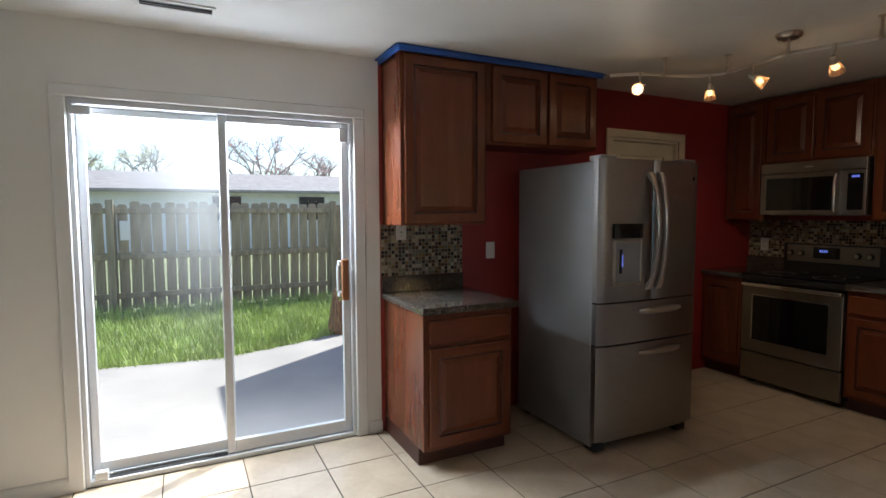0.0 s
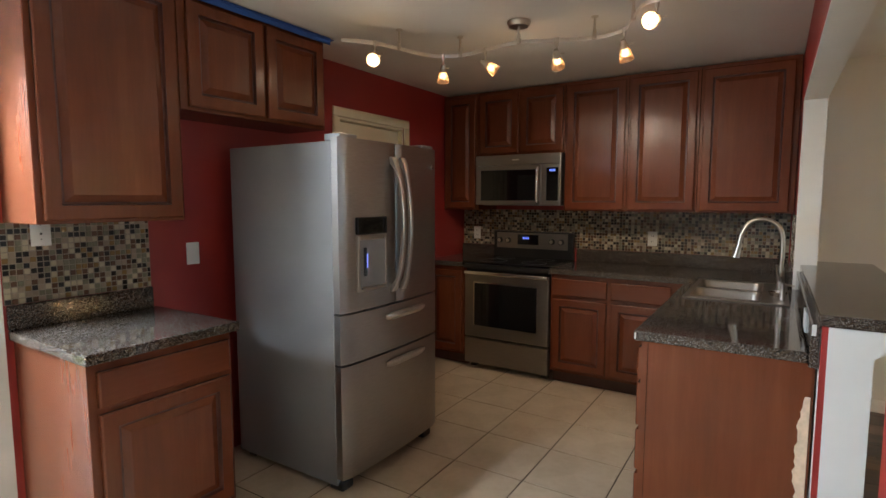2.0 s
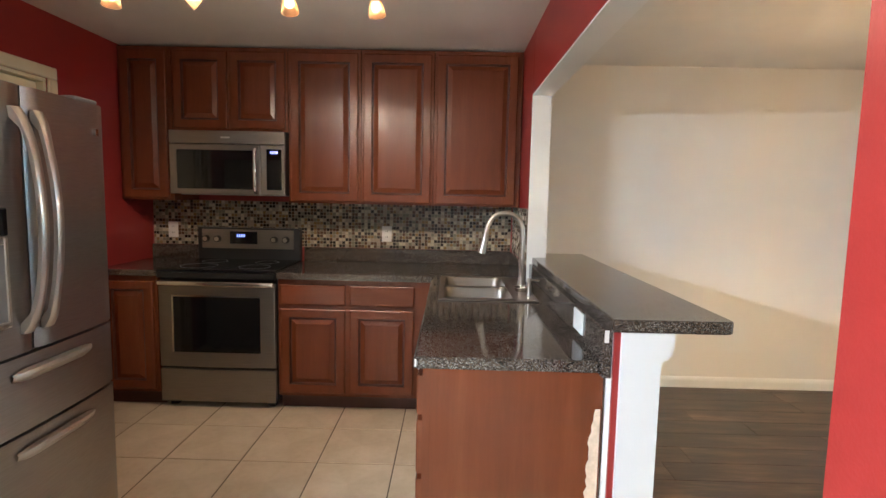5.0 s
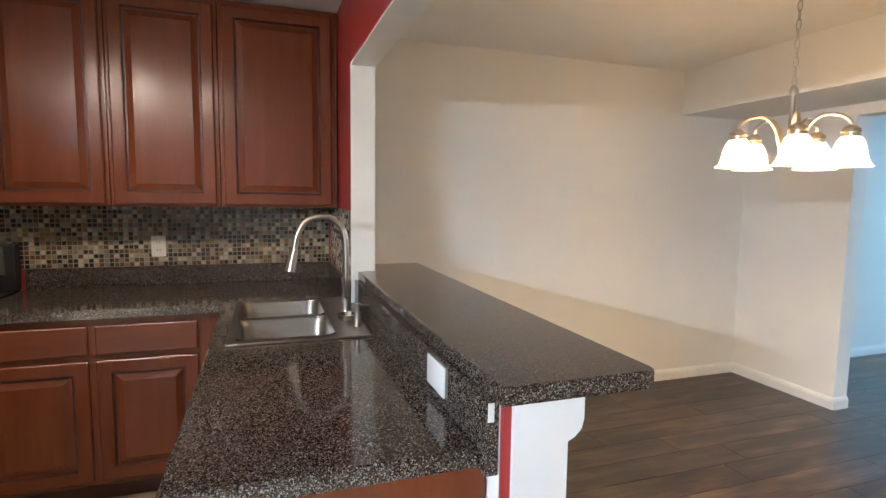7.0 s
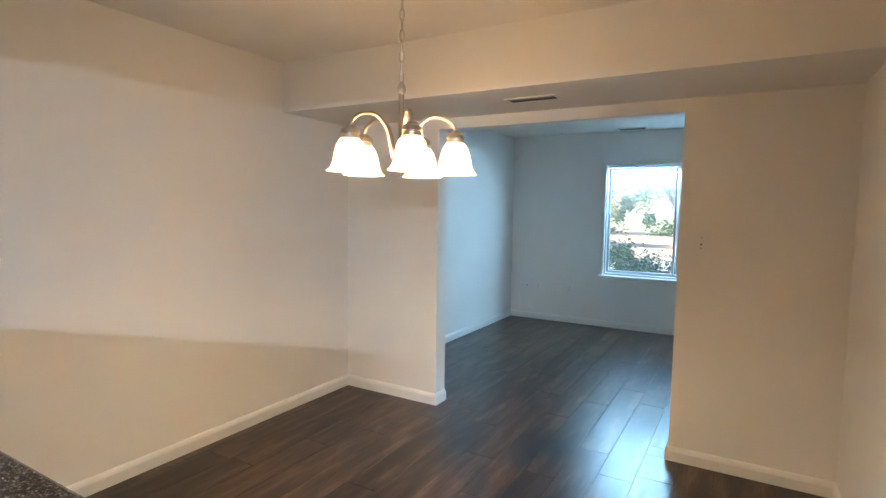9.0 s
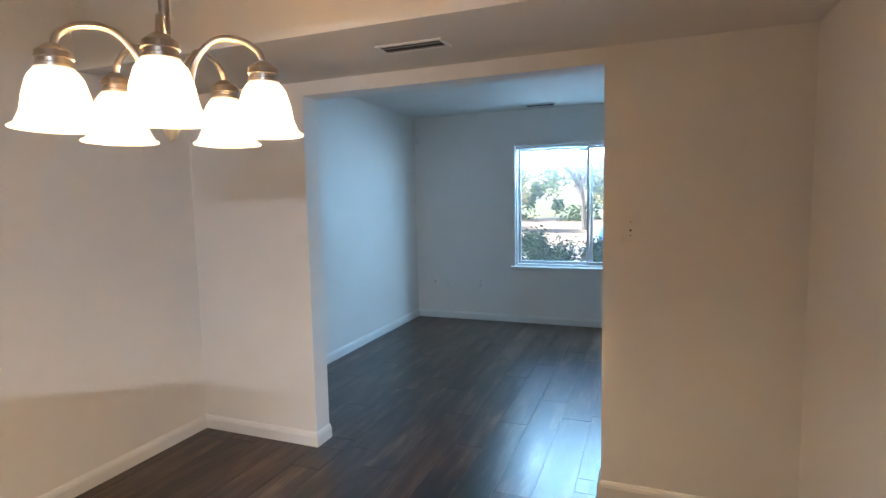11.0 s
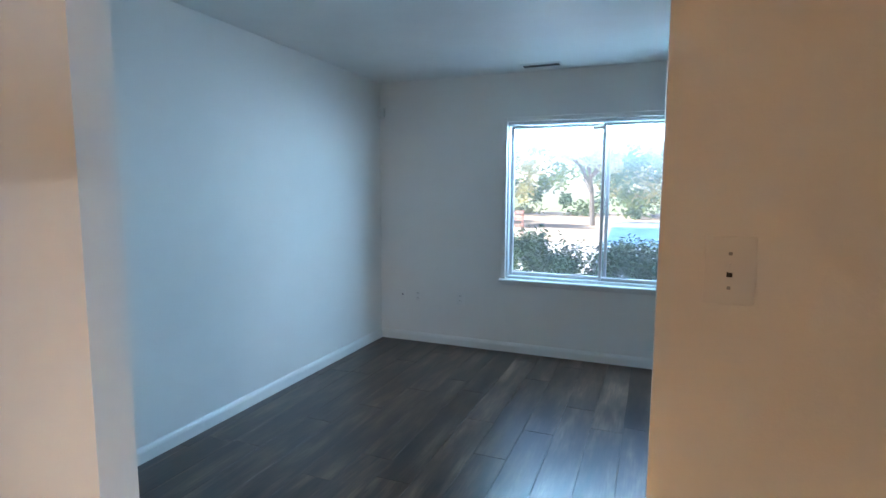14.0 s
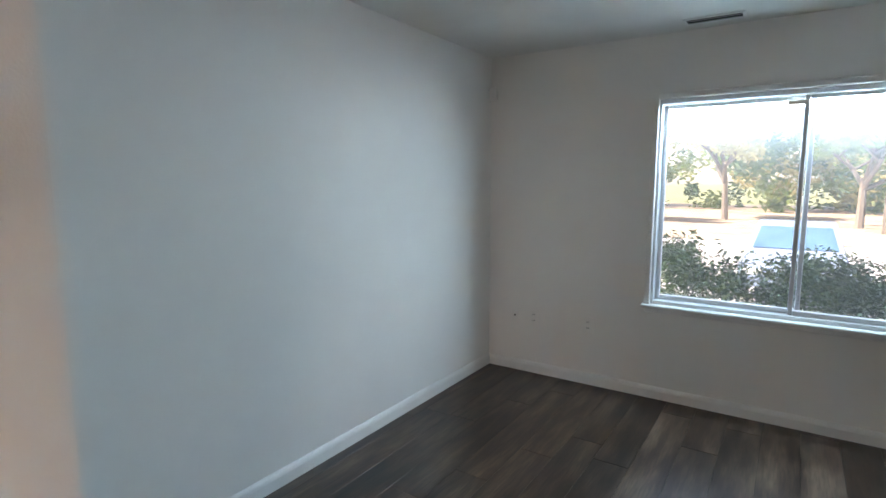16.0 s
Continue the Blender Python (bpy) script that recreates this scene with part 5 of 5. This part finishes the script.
for i in range(60):
    x, y = rg.uniform(.7, 6.5), rg.uniform(-7.4, -6.7)
    rod(sbm, (x, y, ground_height(y) - .05), (x + rg.uniform(-.2, .2), y + rg.uniform(-.1, .1), rg.uniform(.2, .6)), .012, .005, 5)
ob_of("stems", sbm, BARK, False, hg)


def car(x, y, z):
    c = thing("car", (x, y, z), "pale blue sedan parked facing the house", "car")
    PAINT = plain("pale_blue_car_paint", (0.26, 0.36, 0.48), 0.25, 0.1, vary=.03)
    side = [(-.0, .35), (-.05, .62), (.15, .78), (1.05, .92), (1.75, 1.38), (2.2, 1.46), (3.1, 1.42), (3.75, 1.05), (4.45, .98), (4.55, .55), (4.45, .3)]
    bm = bmesh.new()
    rows = []
    for w, s in ((-.86, .0), (-.80, 1.0), (.80, 1.0), (.86, .0)):
        row = []
        for d, h in side:
            tight = .16 * max(0, (h - .95) / .5) if s else 0
            hh = h if s else min(h, .8)
            row.append(bm.verts.new((x + w * (1 - tight), y - d, z + hh)))
        rows.append(row)
    for p, q in zip(rows, rows[1:]):
        for i in range(len(side) - 1):
            bm.faces.new((p[i], p[i + 1], q[i + 1], q[i]))
    bm.faces.new(rows[0])
    bm.faces.new(rows[-1][::-1])
    ob_of("body", bm, PAINT, True, c)
    bm = bmesh.new()
    q = [(-.70, -1.12, .97), (.70, -1.12, .97), (.60, -1.72, 1.36), (-.60, -1.72, 1.36)]
    bm.faces.new([bm.verts.new((x + a, y + b + .015, z + h + .012)) for a, b, h in q])
    r = bmesh.ops.extrude_face_region(bm, geom=list(bm.faces))
    bmesh.ops.translate(bm, vec=(0, -.01, -.006), verts=[v for v in r["geom"] if isinstance(v, bmesh.types.BMVert)])
    # blue base colour stands for the sky reflected in the glass
    ob_of("windscreen", bm, plain("painted_sky_reflection", (0.07, 0.16, 0.27), 0.12, vary=0.2), False, c)
    blocks("headlight", [((x - .78, y - .02, z + .58), (x - .45, y + .055, z + .70)), ((x + .45, y - .02, z + .58), (x + .78, y + .055, z + .70))], PLATE, c, .02)
    for wx in (-.8, .8):
        for wy in (.85, 3.6):
            bm = bmesh.new()
            rod(bm, (x + wx - .1, y - wy, z + .32), (x + wx + .1, y - wy, z + .32), .32, .32, 24)
            ob_of("tyre", bm, BLACK, True, c)


car(3.1, -13.3, -.845)
for i, (x, y, h, leaf, per, label) in enumerate(((-6, -36, 9, LEAF_YELLOW, 60, "tree in yellow-green spring leaf"), (0.5, -34, 8.5, LEAF_GREEN, 60, "leafy green tree across the street"), (6.5, -37, 9, LEAF_YELLOW, 55, "tree in yellow-green spring leaf"), (11.5, -33, 8, LEAF_YELLOW, 40, "thin spring tree across the street"),
                                               (17, -36, 9, LEAF_YELLOW, 40, "thin spring tree across the street"), (-12, -40, 10, LEAF_GREEN, 55, "leafy green tree across the street"), (-2.5, -44, 11, LEAF_YELLOW, 60, "tree in yellow-green spring leaf"), (23, -42, 10, LEAF_GREEN, 55, "leafy green tree across the street"))):
    tree(x, y, h * 1.35, .55, leaf, int(per * 1.9), .21, 60 + i, label, 4, .2, .22)


def far_woods(name, y, z0, x0, x1, hmax, n, mats, seed, label):
    """A distant belt of trees, too far to count."""
    root = tagged(new(name), label, "woods", kind="stuff")
    root.location = ((x0 + x1) / 2, y, z0)
    rgw = random.Random(seed)
    for mat in mats:
        cs = []
        for _ in range(n):
            x = rgw.uniform(x0, x1)
            top_h = hmax * (.55 + .3 * math.sin(x * .21 + seed) + .15 * math.sin(x * .9))
            cs.append((x, y + rgw.uniform(-5, 5), z0 + max(.6, top_h) * rgw.random() ** .7, rgw.uniform(.7, 1.6)))
        leaf_cloud("foliage", cs, 110, .27, mat, rgw, root)


far_woods("far_woods", -50, -.85, -60, 60, 23, 560, (LEAF_YELLOW, LEAF_GREEN, LEAF_DARK), 5, "far belt of spring woods across the street")
far_woods("far_woods", 62, -.1, -45, 60, 6, 150, (LEAF_YELLOW, LEAF_PINK), 6, "far belt of thin spring trees")
nf = thing("fence", (-6, -31, -.85), "grey wooden fence across the street", "fence")
blocks("board", [((-16 + i * .2, -31, -.85), (-16 + i * .2 + .185, -30.97, .95)) for i in range(80)], BARK, nf)
rt = thing("rail_fence", (11, -29, -.85), "low red rail fence across the street", "fence")
blocks("rail", [((9.2, -29, z), (13.2, -28.93, z + .16)) for z in (-.5, -.15, .2)], BRICK, rt)
blocks("post", [((9.2 + i * 1.3, -29.1, -.86), (9.34 + i * 1.3, -29.0, .4)) for i in range(4)], BRICK, rt)
h2 = thing("house", (-13, -40, -.85), "white house across the street", "house")
blocks("wall", [((-18, -46, -.85), (-8, -39, 2.2))], SIDING, h2)
rb = bmesh.new()
pr = [(-18.6, 2.2), (-13, 4.4), (-7.4, 2.2)]
ra = [rb.verts.new((x, -38.5, z)) for x, z in pr]
rc = [rb.verts.new((x, -46.5, z)) for x, z in pr]
rb.faces.new(ra)
rb.faces.new(rc[::-1])
for i in range(3):
    rb.faces.new((ra[i], ra[(i + 1) % 3], rc[(i + 1) % 3], rc[i]))
ob_of("roof", rb, SHINGLE, False, h2)

# ---- floors, laid piece by piece ----
tf = structure("tile_floor", [((W_X, 0.66, -.02), (E_X, N_Y, -.003)), ((W_X, OY1, -.02), (1.80, 0.66, -.003))], GROUT, "cream ceramic floor tiles with dark grout", "floor")
P = 0.4035
tm = bmesh.new()
box(tm, (-P / 2 + .003, -P / 2 + .003, -.004), (P / 2 - .003, P / 2 - .003, .0), .0015)
tme = bpy.data.meshes.new("tile")
tm.to_mesh(tme)
tm.free()
tme.materials.append(TILE)


def tile_piece(x0, x1, y0, y1):
    w, d = x1 - x0, y1 - y0
    if abs(w - P) < 1e-4 and abs(d - P) < 1e-4:
        me = tme
        o = new("tile", me)
        o.location = ((x0 + x1) / 2, (y0 + y1) / 2, 0)
        o.rotation_euler = (0, 0, random.choice((0, 1, 2, 3)) * math.pi / 2)
    else:
        bm = bmesh.new()
        box(bm, (-w / 2 + .003, -d / 2 + .003, -.004), (w / 2 - .003, d / 2 - .003, 0), .0015)
        me = bpy.data.meshes.new("tile")
        bm.to_mesh(me)
        bm.free()
        me.materials.append(TILE)
        o = new("tile", me)
        o.location = ((x0 + x1) / 2, (y0 + y1) / 2, 0)
    o.parent = tf


def tile_area(ax0, ax1, ay0, ay1):
    i0, i1 = math.floor((ax0 - 2.64) / P), math.ceil((ax1 - 2.64) / P)
    j0, j1 = math.floor((ay0 - 2.365) / P), math.ceil((ay1 - 2.365) / P)
    for i in range(i0, i1):
        for j in range(j0, j1):
            x0, x1 = max(ax0, 2.64 + i * P), min(ax1, 2.64 + (i + 1) * P)
            y0, y1 = max(ay0, 2.365 + j * P), min(ay1, 2.365 + (j + 1) * P)
            if x1 - x0 > .01 and y1 - y0 > .01:
                tile_piece(x0, x1, y0, y1)


tile_area(-1.4, E_X, 0.66, N_Y)
tile_area(-1.4, 1.80, -0.6, 0.66)

wf = structure("plank_floor", [((1.95, OY1, -.02), (E_X, 0.66, -.0035)), ((OX0, OY0, -.02), (OX1, OY1, -.0035)), ((0.5, S_Y, -.02), (E_X, OY0, -.0035))], GAP, "dark brown wood-look plank flooring", "floor")
PW, PL = 0.182, 1.22
meshes = {}
rgp = random.Random(77)
i = 0
x = 0.5
while x < E_X - .01:
    x1 = min(x + PW, E_X)
    y = S_Y - rgp.uniform(0, PL)
    while y < 0.66:
        y1 = y + PL
        runs = ((S_Y, OY0, x, x1), (OY0, OY1, max(x, OX0), min(x1, OX1)), (OY1, 0.66, max(x, 1.95), x1))
        if x >= OX0 and x1 <= OX1:
            runs = ((S_Y, 0.66, x, x1),)
        for lo_y, hi_y, xa, xb in runs:
            a, b = max(y, lo_y), min(y1, hi_y)
            if xb - xa > .02 and b - a > .02:
                key = (round(xb - xa, 3), round(b - a, 3))
                if key not in meshes:
                    bm = bmesh.new()
                    w, d = xb - xa, b - a
                    box(bm, (-w / 2 + .0009, -d / 2 + .0009, -.004), (w / 2 - .0009, d / 2 - .0009, 0), .0005)
                    me = bpy.data.meshes.new("plank")
                    bm.to_mesh(me)
                    bm.free()
                    me.materials.append(PLANK)
                    meshes[key] = me
                o = new("plank", meshes[key])
                o.location = ((xa + xb) / 2, (a + b) / 2, 0)
                o.parent = wf
        y = y1
    x = x1
structure("threshold", [((1.95, 0.64, -.002), (2.80, 0.69, 0.006))], plain("brown_threshold", (0.16, 0.09, 0.05), .4), "thin brown strip between tile and planks", "threshold", 0.003)
